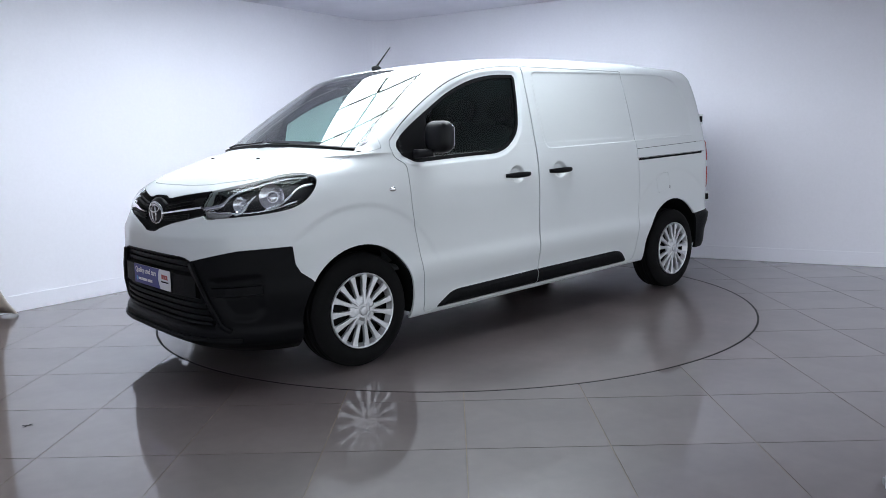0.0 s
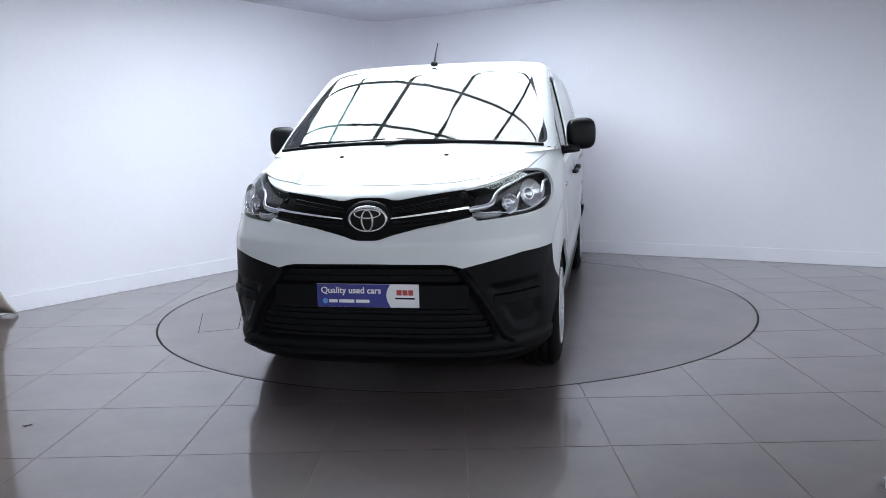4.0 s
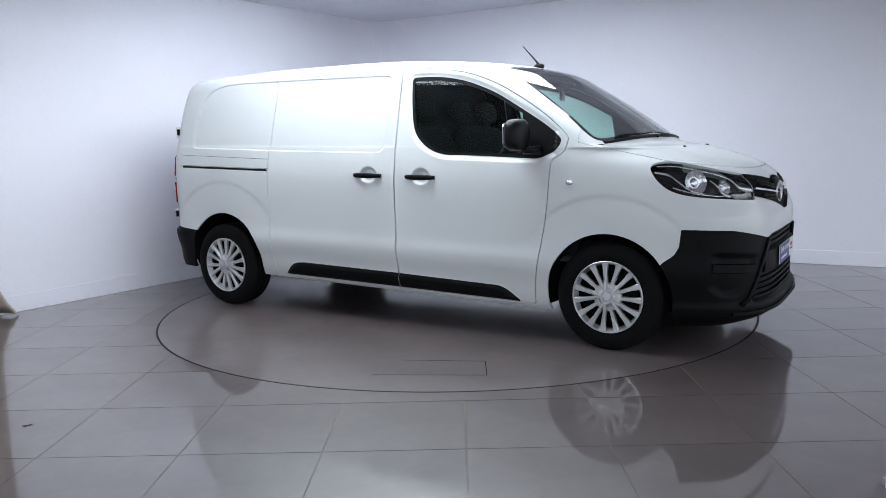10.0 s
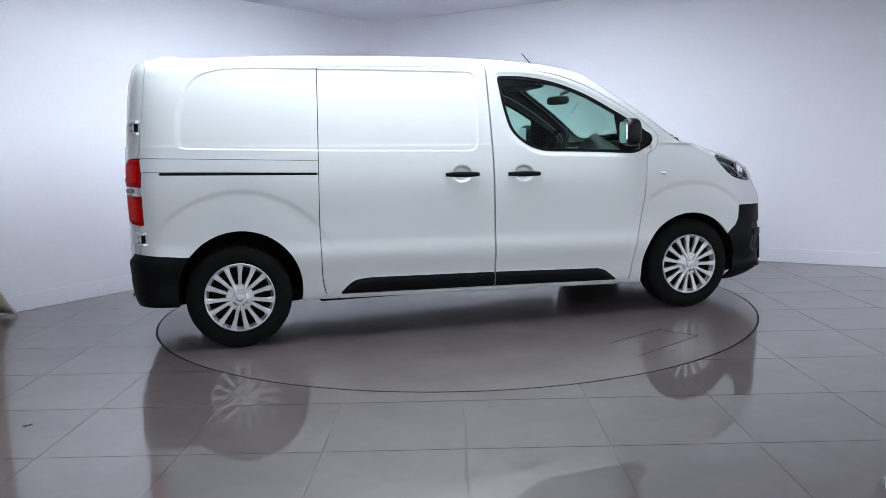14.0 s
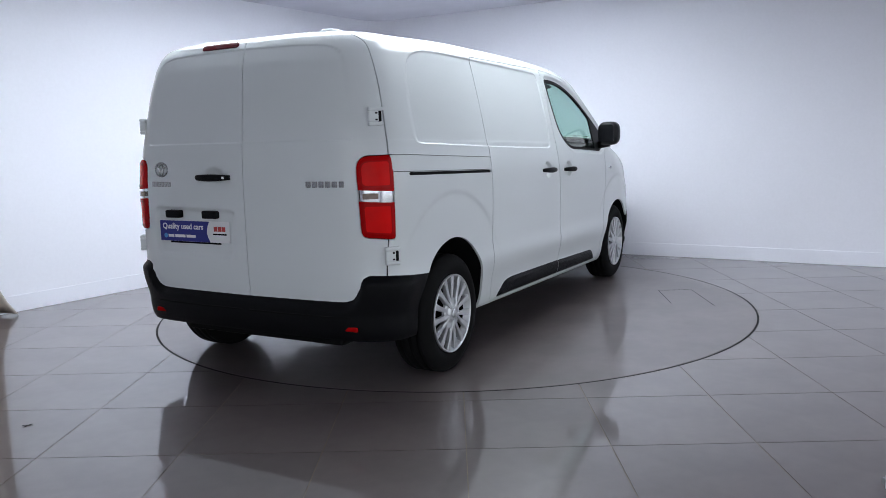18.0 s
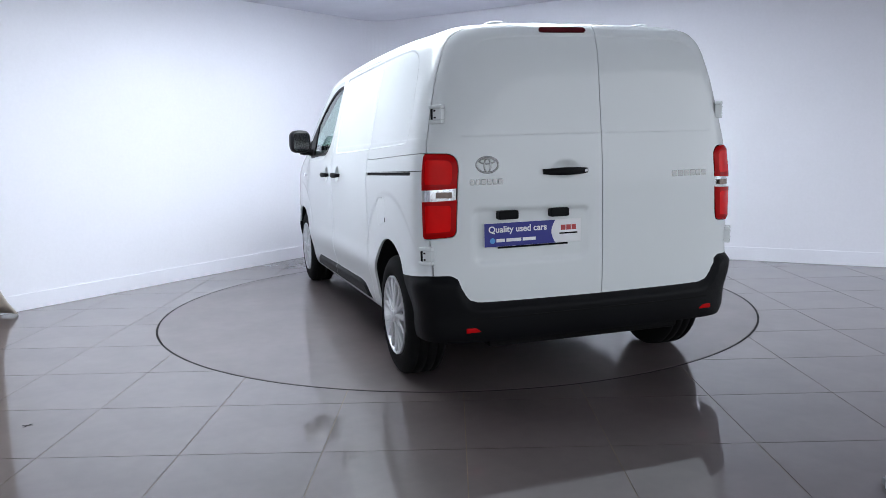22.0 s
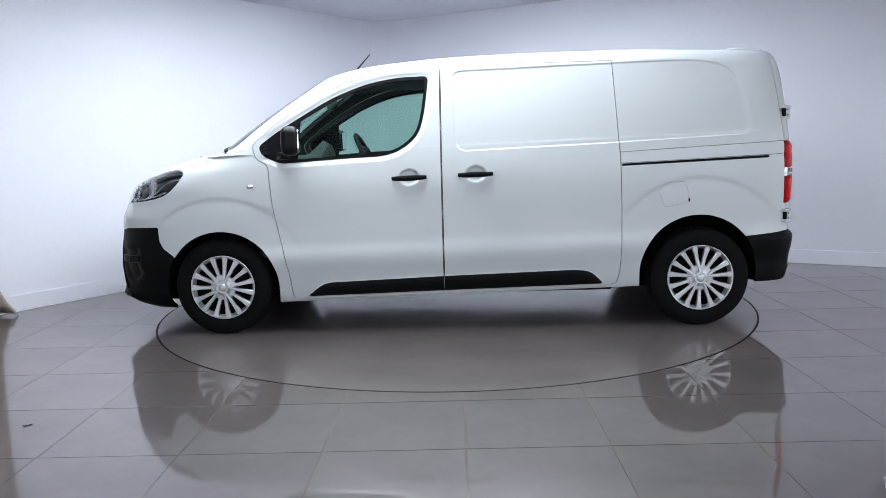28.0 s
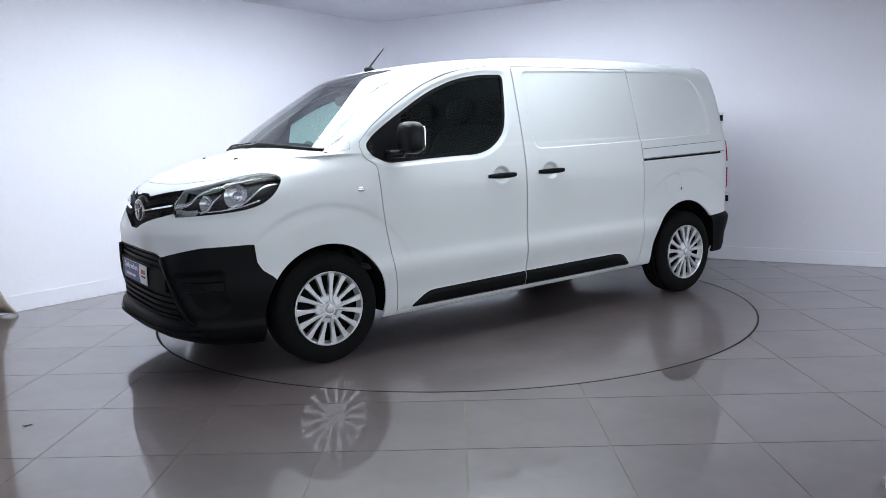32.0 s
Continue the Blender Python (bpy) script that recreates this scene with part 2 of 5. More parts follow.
def build_tiles():
    g = 0.0022
    shared = None
    for i in range(-14, 15):
        for j in range(-12, 12):
            x0, y0 = ORG_X + i * STEP_X, ORG_Y + j * STEP_Y
            cx, cy = x0 + STEP_X / 2, y0 + STEP_Y / 2
            a, b = inside_room(Vector((cx, cy)))
            if a < -0.5 or b < -0.5 or a > HW_L + 0.5 or b > HW_R + 0.5:
                continue
            poly = [Vector((x0 + g, y0 + g)), Vector((x0 + STEP_X - g, y0 + g)), Vector((x0 + STEP_X - g, y0 + STEP_Y - g)), Vector((x0 + g, y0 + STEP_Y - g))]
            kept = clip_room(poly)
            if not kept:
                continue
            ring = clip_outside(kept, R_DISC + 0.009)
            if ring is None:
                continue
            if ring is poly:
                if shared is None:
                    c = Vector((cx, cy))
                    bm = tile_mesh([p - c for p in poly], 0, 0.012)
                    shared = bpy.data.meshes.new("tile")
                    bm.to_mesh(shared)
                    bm.free()
                    shared.materials.append(TILE)
                ob = new("tile", shared)
                ob.location = (cx, cy, 0)
                ob.parent = floor
            else:
                part("tile", tile_mesh(ring, 0, 0.012), TILE, floor)


build_tiles()

# ---- lit panels in the ceiling, on a 0.6 m grid along the walls ----
PANEL = 0.6
GRID_TURN = math.degrees(math.atan2(-0.4960, 0.8683))


def build_lights():
    axis_u, axis_v = ALONG_R, Vector((-ALONG_R.y, ALONG_R.x, 0))
    frame_bm = bmesh.new()
    h = PANEL / 2
    outer = [(-h, -h), (h, -h), (h, h), (-h, h)]
    inner = [(a * (h - 0.016) / h, b * (h - 0.016) / h) for a, b in outer]
    for k in range(4):
        l = (k + 1) % 4
        slab([(*outer[k], 0), (*outer[l], 0), (*inner[l], 0), (*inner[k], 0)], 0.03, (0, 0, 1), frame_bm)
    first = thing("ceiling_light", "square lit ceiling panel in a grey frame", "ceiling light", "lit ceiling panels")
    part("frame", frame_bm, BAR, first)
    i2 = h - 0.016
    part("diffuser", slab([(-i2, -i2, 0.008), (i2, -i2, 0.008), (i2, i2, 0.008), (-i2, i2, 0.008)], 0.02, (0, 0, 1)), LIT, first, "glowing white diffuser")
    rows = {-3: (0, 2), -2: (0, 3), -1: (0, 4), 0: (0, 4), 1: (0, 3), 2: (0, 3)}
    spots = [(i, j) for j, (a, b) in rows.items() for i in range(a, b + 1)]
    for n, (i, j) in enumerate(spots):
        p = axis_u * (-1.16 + i * PANEL) + axis_v * (-0.21 + j * PANEL)
        m = Matrix.Translation((p.x, p.y, CEILING - 0.034)) @ Matrix.Rotation(math.radians(GRID_TURN), 4, "Z")
        if n == 0:
            first.matrix_basis = m
        else:
            copy_thing(first, m)


build_lights()

# ---- turntable ----
turntable = thing("turntable", "round dusty grey vehicle turntable flush with the floor", "turntable")
bm = lathe([(0.001, 0.0), (0.8, 0.0), (R_DISC - 0.006, 0.0), (R_DISC - 0.006, -0.0015)], "z", 128)
part("disc", bm, DISC, turntable)
# the gap's darkness is put into a matte dark ring round the disc
part("edge_ring", lathe([(R_DISC - 0.0055, -0.010), (R_DISC - 0.0055, -0.0014), (R_DISC + 0.0085, -0.0014), (R_DISC + 0.0085, -0.010)], "z", 128), DARK, turntable, "dark ring drawn for the gap round the disc")
hatch = [Vector((0.595, -1.915, 0)), Vector((1.175, -1.630, 0)), Vector((1.035, -1.392, 0)), Vector((0.560, -1.600, 0))]
for a, b in zip(hatch, hatch[1:]):
    d = (b - a).normalized() * 0.0025
    w = Vector((-d.y, d.x, 0))
    part("hatch_joint", slab([a - w, b - w, b + w, a + w], 0.0006, (0, 0, 1)), DARK, turntable, "dark joint of a floor hatch")

# ---- the van's skin: plan outlines stacked by height, raked forward a little ----
RAKE = 0.021
# z, front x, front length, front power, rear x, half width, bow across the front
LEVELS = [
    (0.215, 2.370, 0.90, 3.6, -2.226, 0.820, 0), (0.26, 2.480, 0.95, 3.6, -2.276, 0.866, 0), (0.32, 2.510, 0.97, 3.6, -2.296, 0.886, 0),
    (0.42, 2.510, 0.98, 3.6, -2.306, 0.902, 0), (0.50, 2.508, 0.98, 3.6, -2.316, 0.922, 0), (0.56, 2.506, 0.98, 3.6, -2.319, 0.928, 0),
    (0.64, 2.503, 0.98, 3.6, -2.321, 0.918, 0), (0.80, 2.498, 0.97, 3.5, -2.321, 0.920, 0), (0.90, 2.485, 0.96, 3.2, -2.321, 0.922, 0),
    (0.985, 2.465, 0.94, 3.0, -2.321, 0.921, 0), (1.04, 2.444, 0.93, 3.0, -2.320, 0.920, 0), (1.086, 2.404, 0.93, 3.0, -2.319, 0.916, 0),
    (1.12, 2.343, 0.92, 3.0, -2.318, 0.912, 0), (1.17, 2.231, 0.88, 3.0, -2.316, 0.905, 0), (1.225, 2.045, 0.80, 3.0, -2.314, 0.895, 0.02),
    (1.264, 1.900, 0.74, 3.4, -2.311, 0.888, 0.05), (1.296, 1.752, 0.70, 6.5, -2.309, 0.881, 0.14), (1.33, 1.696, 0.69, 8.0, -2.306, 0.874, 0.148), (1.37, 1.635, 0.68, 9.0, -2.302, 0.865, 0.15),
    (1.43, 1.542, 0.66, 9.0, -2.296, 0.851, 0.15), (1.58, 1.305, 0.62, 9.0, -2.284, 0.813, 0.15), (1.70, 1.112, 0.60, 9.0, -2.271, 0.780, 0.15),
    (1.76, 1.006, 0.60, 8.0, -2.256, 0.760, 0.15), (1.80, 0.90, 0.60, 6.0, -2.242, 0.738, 0.13), (1.83, 0.76, 0.60, 4.2, -2.224, 0.708, 0.12),
    (1.850, 0.54, 0.60, 3.2, -2.196, 0.660, 0.10), (1.862, 0.20, 0.60, 3.0, -2.156, 0.570, 0.08), (1.872, -0.20, 0.50, 2.6, -2.066, 0.430, 0.04),
    (1.877, -0.60, 0.30, 2.4, -1.90, 0.200, 0)]


def smooth_levels():
    t = np.array(LEVELS)
    # the windscreen is one even sheet
    sheet = []
    for z in np.linspace(1.276, 1.765, 27):
        d = z - 1.58
        sheet.append((z, 1.322 - 1.585 * d - 0.50 * d * d, 0.645 - 0.17 * d, 9.0, np.interp(z, t[:, 0], t[:, 4]), 0.813 - 0.262 * d - 0.10 * d * d, 0.15))
    t = np.vstack([t[t[:, 0] < 1.27], sheet, t[t[:, 0] > 1.77]])
    step = np.r_[0, np.cumsum(np.hypot(np.diff(t[:, 0]), 0.6 * np.hypot(np.diff(t[:, 1]), np.diff(t[:, 5]))))]
    fine = np.linspace(0, step[-1], 900)
    cols = np.stack([np.interp(fine, step, t[:, k]) for k in range(7)], 1)
    width = 7
    kern = np.exp(-0.5 * (np.arange(-2 * width, 2 * width + 1) / width) ** 2)
    kern /= kern.sum()
    out = cols.copy()
    for k in range(7):
        lo, hi = cols[0, k] - (cols[1:2 * width + 1, k][::-1] - cols[0, k]), cols[-1, k] - (cols[-2 * width - 1:-1, k][::-1] - cols[-1, k])
        out[:, k] = np.convolve(np.r_[lo, cols[:, k], hi], kern, "valid")
    return out


FINE = smooth_levels()
REAR_LEN, REAR_POW = 0.38, 4.3


def level(z):
    return [np.interp(z, FINE[:, 0], FINE[:, k]) for k in range(1, 7)]


def bowed(y, xf, lf, nf, w, sag):
    """x of the front half of a plan outline at y."""
    a = min(abs(y) / w, 0.99999)
    return xf - sag * a * a - (lf - sag) * (1 - (1 - a ** nf) ** (1 / nf))


def side_y(x, z):
    """Half width of the skin at x, z (true heights)."""
    xf, lf, nf, xr, w, sag = level(z + RAKE * x)
    if x > xf - lf:
        lo, hi = 0.0, w
        for _ in range(40):
            mid = (lo + hi) / 2
            lo, hi = (mid, hi) if bowed(mid, xf, lf, nf, w, sag) > x else (lo, mid)
        return lo
    b = min(max(((xr + REAR_LEN) - x) / REAR_LEN, 0), 0.9999)
    return w * (1 - b ** REAR_POW) ** (1 / REAR_POW)


def front_x(y, z):
    x = 2.4 if z < 1.2 else 1.3
    for _ in range(8):
        xf, lf, nf, xr, w, sag = level(z + RAKE * x)
        x = 0.5 * x + 0.5 * bowed(y, xf, lf, nf, w, sag)
    return x


def rear_x(y, z):
    x = -2.3
    for _ in range(3):
        xf, lf, nf, xr, w, sag = level(z + RAKE * x)
        x = xr + REAR_LEN - REAR_LEN * max(1 - min(abs(y) / w, 0.9999) ** REAR_POW, 0) ** (1 / REAR_POW)
    return x


def roof_z(x, y):
    lo, hi = 1.05, 1.877
    for _ in range(40):
        mid = (lo + hi) / 2
        xf, lf, nf, xr, w, sag = level(mid)
        ok = abs(y) < w and x < bowed(y, xf, lf, nf, w, sag)
        lo, hi = (mid, hi) if ok else (lo, mid)
    return lo - float(roof_drop(x, lo)) - RAKE * x


def rounded(pts, r=0.03, n=5):
    """A closed outline with its corners rounded by about r (or a radius each, as a third value)."""
    out = []
    m = len(pts)
    for i in range(m):
        p = np.array(pts[i][:2], float)
        rr = pts[i][2] if len(pts[i]) > 2 else r
        a, b = np.array(pts[i - 1][:2], float) - p, np.array(pts[(i + 1) % m][:2], float) - p
        la, lb = np.linalg.norm(a), np.linalg.norm(b)
        a, b = p + a * min(rr / la, 0.49), p + b * min(rr / lb, 0.49)
        for k in range(n + 1):
            t = k / n
            out.append(a * (1 - t) ** 2 + p * 2 * t * (1 - t) + b * t * t)
    return np.array(out)


def roof_drop(x, z):
    """The roof falls a little towards the back."""
    return (0.036 * ease(-x, 1.1, 2.2) - 0.017 * np.exp(-((x + 0.3) / 0.9) ** 2)) * ease(z, 1.50, 1.80)


def arc_spaced(px, py, n):
    s = np.r_[0, np.cumsum(np.hypot(np.diff(px), np.diff(py)))]
    t = np.linspace(0, s[-1], n)
    return np.interp(t, s, px), np.interp(t, s, py)


def chaikin(pts, times=3, closed=True):
    p = np.array(pts, float)
    for _ in range(times):
        q = np.roll(p, -1, 0) if closed else p[1:]
        a = p if closed else p[:-1]
        new_p = np.empty((2 * len(a), p.shape[1]))
        new_p[0::2], new_p[1::2] = 0.75 * a + 0.25 * q, 0.25 * a + 0.75 * q
        p = new_p if closed else np.vstack([p[:1], new_p, p[-1:]])
    return p


def outline_distance(pts, poly):
    """Signed distance to a closed outline, negative inside."""
    poly = np.asarray(poly, float)
    near = np.all((pts > poly.min(0) - 0.12) & (pts < poly.max(0) + 0.12), 1)
    if not near.all():
        out = np.full(len(pts), 0.12)
        if near.any():
            out[near] = outline_distance(pts[near], poly)
        return out
    best = np.full(len(pts), 1e9)
    inside_flag = np.zeros(len(pts), bool)
    for a, b in zip(poly, np.roll(poly, -1, 0)):
        e = b - a
        w = pts - a
        t = np.clip((w @ e) / max(e @ e, 1e-12), 0, 1)
        best = np.minimum(best, np.hypot(*(w - t[:, None] * e).T))
        c = ((a[1] <= pts[:, 1]) & (pts[:, 1] < b[1])) | ((b[1] <= pts[:, 1]) & (pts[:, 1] < a[1]))
        if abs(e[1]) > 1e-12:
            inside_flag ^= c & (pts[:, 0] < a[0] + (pts[:, 1] - a[1]) * e[0] / e[1])
    return np.where(inside_flag, -best, best)


def ease(d, lo, hi):
    t = np.clip((d - lo) / (hi - lo), 0, 1)
    return t * t * (3 - 2 * t)


# outlines in side view (x, z)
WINDOW = rounded([(0.178, 1.738, 0.04), (0.39, 1.735, 0.1), (0.61, 1.695, 0.1), (0.84, 1.607, 0.1), (1.07, 1.475, 0.1), (1.228, 1.380, 0.1), (1.345, 1.290, 0.04), (1.31, 1.225, 0.04),
                  (1.19, 1.172, 0.04), (0.75, 1.197, 0.1), (0.43, 1.207, 0.12), (0.255, 1.325, 0.12), (0.21, 1.48, 0.1)], 0.05)
DOOR = rounded([(0.104, 1.800, 0.03), (0.25, 1.798, 0.1), (0.43, 1.780, 0.1), (0.63, 1.745, 0.1), (0.86, 1.660, 0.1), (1.10, 1.525, 0.1), (1.27, 1.405, 0.06), (1.385, 1.300, 0.03), (1.36, 1.21, 0.03),
                (1.277, 1.165, 0.03), (1.256, 0.87, 0.1), (1.203, 0.60, 0.1), (1.164, 0.40, 0.08), (1.152, 0.238, 0.03), (0.104, 0.262, 0.004)])
SLIDER = rounded([(0.098, 1.800, 0.02), (-1.062, 1.806, 0.02), (-1.08, 1.45, 0.1), (-1.097, 1.13, 0.1), (-1.107, 0.75, 0.1), (-1.101, 0.40, 0.08), (-1.075, 0.288, 0.04), (0.098, 0.262, 0.004)])
PRESSING = rounded([(-1.955, 1.290, 0.05), (-1.945, 1.52, 0.1), (-1.87, 1.732, 0.14), (-1.70, 1.795, 0.1), (-1.50, 1.801, 0.1), (-0.70, 1.786, 0.1), (0.02, 1.768, 0.06), (0.016, 1.40, 0.1), (-0.005, 1.222, 0.07), (-1.0, 1.252, 0.1)])
FLAP = rounded([(-1.345, 0.955), (-1.42, 0.985), (-1.53, 0.99), (-1.552, 0.87), (-1.535, 0.85), (-1.39, 0.815)], 0.03)
TRIM_OUT = rounded([(-0.992, 0.300, 0.02), (-0.90, 0.392, 0.05), (-0.79, 0.404, 0.05), (0.10, 0.380, 0.1), (0.93, 0.350, 0.06), (1.055, 0.252, 0.02), (0.10, 0.276, 0.1)])
RAIL = rounded([(-2.08, 1.150), (-1.103, 1.117), (-1.103, 1.101), (-2.08, 1.133)], 0.006)
RAIL_COVER = rounded([(-2.186, 1.2420), (-1.085, 1.194), (-1.085, 1.120), (-2.186, 1.157)], 0.004)
ARCH_F, ARCH_R = (1.635, 0.330, 0.392), (-1.622, 0.372, 0.392)
DISHES = [(0.320, 1.063), (-0.128, 1.075)]
# head lamp outline over (|y| - x, z)
LAMP = rounded([(-1.915, 0.985, 0.02), (-1.875, 1.052, 0.03), (-1.60, 1.087, 0.1), (-1.28, 1.140, 0.1), (-1.13, 1.144, 0.08), (-1.025, 1.122, 0.05), (-1.032, 1.06, 0.05), (-1.095, 0.995, 0.08), (-1.20, 0.958, 0.1), (-1.38, 0.938, 0.1), (-1.87, 0.911, 0.02)])
# tail lamp outline over (|y| + x, z)
TAIL = rounded([(-1.556, 1.236, 0.085), (-1.532, 0.836, 0.035), (-1.30, 0.822, 0.02), (-1.30, 1.240, 0.02)])


def bumper_line(y):
    return np.interp(np.abs(y), [0, 0.38, 0.43, 0.475, 0.63, 0.75, 0.92], [0.707, 0.705, 0.697, 0.684, 0.720, 0.748, 0.762])


def bumper_back(z):
    return np.interp(z, [0.2, 0.50, 0.562, 0.61, 0.66, 0.75], [1.92, 1.93, 1.969, 2.035, 2.062, 2.070])


def rear_bumper_line(y, x):
    return np.interp(np.abs(y), [0, 0.64, 0.69, 0.72, 0.745, 0.78, 0.9], [0.500, 0.504, 0.520, 0.565, 0.630, 0.645, 0.640]) - 0.025 * np.clip((x + 2.2) / 0.25, 0, 1)


def arch_distance(P, arch):
    return np.hypot(P[:, 0] - arch[0], np.where(P[:, 2] > arch[1], P[:, 2] - arch[1], (arch[1] - P[:, 2]) * 0.75)) - arch[2]


def relief(P):
    """How far the skin stands out along its normal."""
    x, y, z = P.T
    side = (np.abs(y) > 0.6) & (x < 2.25)
    out = np.zeros(len(P))
    out -= 0.007 * (1 - ease(outline_distance(P[:, [0, 2]], PRESSING), -0.010, 0.000)) * (np.abs(y) > 0.5)
    out -= np.where((np.abs(y) > 0.5) & (x < 1.30), 0.011 * (1 - ease(outline_distance(P[:, [0, 2]], WINDOW), 0.004, 0.034)), 0)
    for arch, top in ((ARCH_F, 0.63), (ARCH_R, 0.655)):
        r = np.hypot(x - arch[0], z - arch[1]) 
        out -= np.where(side & (z > 0.24), 0.0045 * (1 - ease(r, top - 0.030, top + 0.006)) * ease(r, 0.46, top - 0.01) * ease(z, 0.50, 0.85), 0)
    # shoulder crease above the sill, and rear door pressings
    back = x < -2.0
    out -= np.where(back, 0.0035 * (1 - ease(outline_distance(P[:, [1, 2]], REAR_PRESS), -0.009, 0.001)), 0)
    out -= np.where(back, 0.013 * (1 - ease(outline_distance(P[:, [1, 2]], PLATE_DISH), -0.018, 0.004)), 0)
    out += np.where(back, 0.011 * (1 - ease(outline_distance(np.stack([np.abs(y) + x, z], 1), TAIL), -0.028, 0.002)), 0)
    # cups behind the door handles, raised sill trims, the sunk slide rail
    for cx, cz in DISHES:
        r = np.hypot((x - cx) / 0.076, (z - cz) / 0.060)
        out -= np.where(np.abs(y) > 0.6, 0.024 * (1 - ease(r, 0.66, 0.98)), 0)
    out -= np.where(back, 0.020 * (1 - ease(np.hypot((y - 0.175) / 0.085, (z - 1.148) / 0.050), 0.25, 1.0)), 0)
    out += np.where(np.abs(y) > 0.6, 0.016 * (1 - ease(outline_distance(P[:, [0, 2]], TRIM_OUT), -0.022, 0.002)), 0)
    # rear bumper stands out
    d = z - rear_bumper_line(y, x)
    out += np.where((x < -1.9), 0.030 * (1 - ease(d, -0.045, 0.002)) * ease(-x, 2.00, 2.26), 0)
    out += np.where((x < -1.95) & (np.abs(y) > 0.5), 0.030 * (1 - ease(z, 0.24, 0.46)) * ease(np.abs(y), 0.5, 0.85), 0)
    # front bumper: intake and fog lamp pockets sink in
    front = x > 1.9
    out -= np.where(front, 0.035 * (1 - ease(outline_distance(P[:, [1, 2]], INTAKE), -0.02, 0.003)), 0)
    ya = np.stack([np.abs(y), z], 1)
    out -= np.where(front, 0.020 * (1 - ease(outline_distance(ya, POCKET), -0.03, 0.004)), 0)
    out += np.where(front, 0.012 * (1 - ease(np.abs(z - 0.275), 0.02, 0.06)), 0)
    # grille band sinks between the head lamps
    out -= np.where(front, 0.022 * (1 - ease(outline_distance(P[:, [1, 2]], GRILLE), -0.012, 0.002)), 0)
    # bonnet: a centre plateau with soft creases
    bon = (x > 1.70) & (z > 1.0) & (z < 1.29) & (np.abs(y) < 0.8)
    out += np.where(bon, 0.010 * (1 - ease(np.abs(y) - (0.42 + 0.10 * (2.4 - x)), -0.03, 0.05)) * ease(z, 1.02, 1.12) * ease(x, 1.76, 1.95), 0)
    # nose band above the black bumper folds inward under a soft line
    out += np.where(front, 0.012 * np.clip(1 - np.abs(z - (0.795 + 0.03 * np.abs(y))) / 0.085, 0, 1) * ease(x, 1.98, 2.30), 0)
    return out


REAR_PRESS = rounded([(0.718, 1.315, 0.03), (0.70, 1.48, 0.1), (0.66, 1.70, 0.1), (0.60, 1.785, 0.08), (0.40, 1.803, 0.1), (0.0, 1.808, 0.1), (-0.40, 1.803, 0.1), (-0.60, 1.785, 0.08), (-0.66, 1.70, 0.1), (-0.70, 1.48, 0.1), (-0.718, 1.315, 0.03)])
PLATE_DISH = rounded([(0.675, 0.972), (0.035, 0.960), (0.065, 0.690), (0.66, 0.695)], 0.05)
INTAKE = rounded([(-0.45, 0.695), (0.45, 0.695), (0.54, 0.56), (0.645, 0.32), (-0.645, 0.32), (-0.54, 0.56)], 0.04)
POCKET = rounded([(0.585, 0.60), (0.83, 0.625), (0.845, 0.42), (0.79, 0.36), (0.71, 0.37)], 0.03)
STOP = rounded([(0.275, 1.840), (0.018, 1.843), (0.018, 1.818), (0.275, 1.815)], 0.01)
GRILLE = rounded([(-0.50, 1.062), (-0.27, 1.034), (-0.135, 1.012), (-0.07, 1.028), (0.07, 1.028), (0.135, 1.012), (0.27, 1.034), (0.50, 1.062), (0.53, 0.93), (0.27, 0.882), (0.12, 0.845),
                  (0.06, 0.822), (-0.06, 0.822), (-0.12, 0.845), (-0.27, 0.882), (-0.53, 0.93)], 0.03)


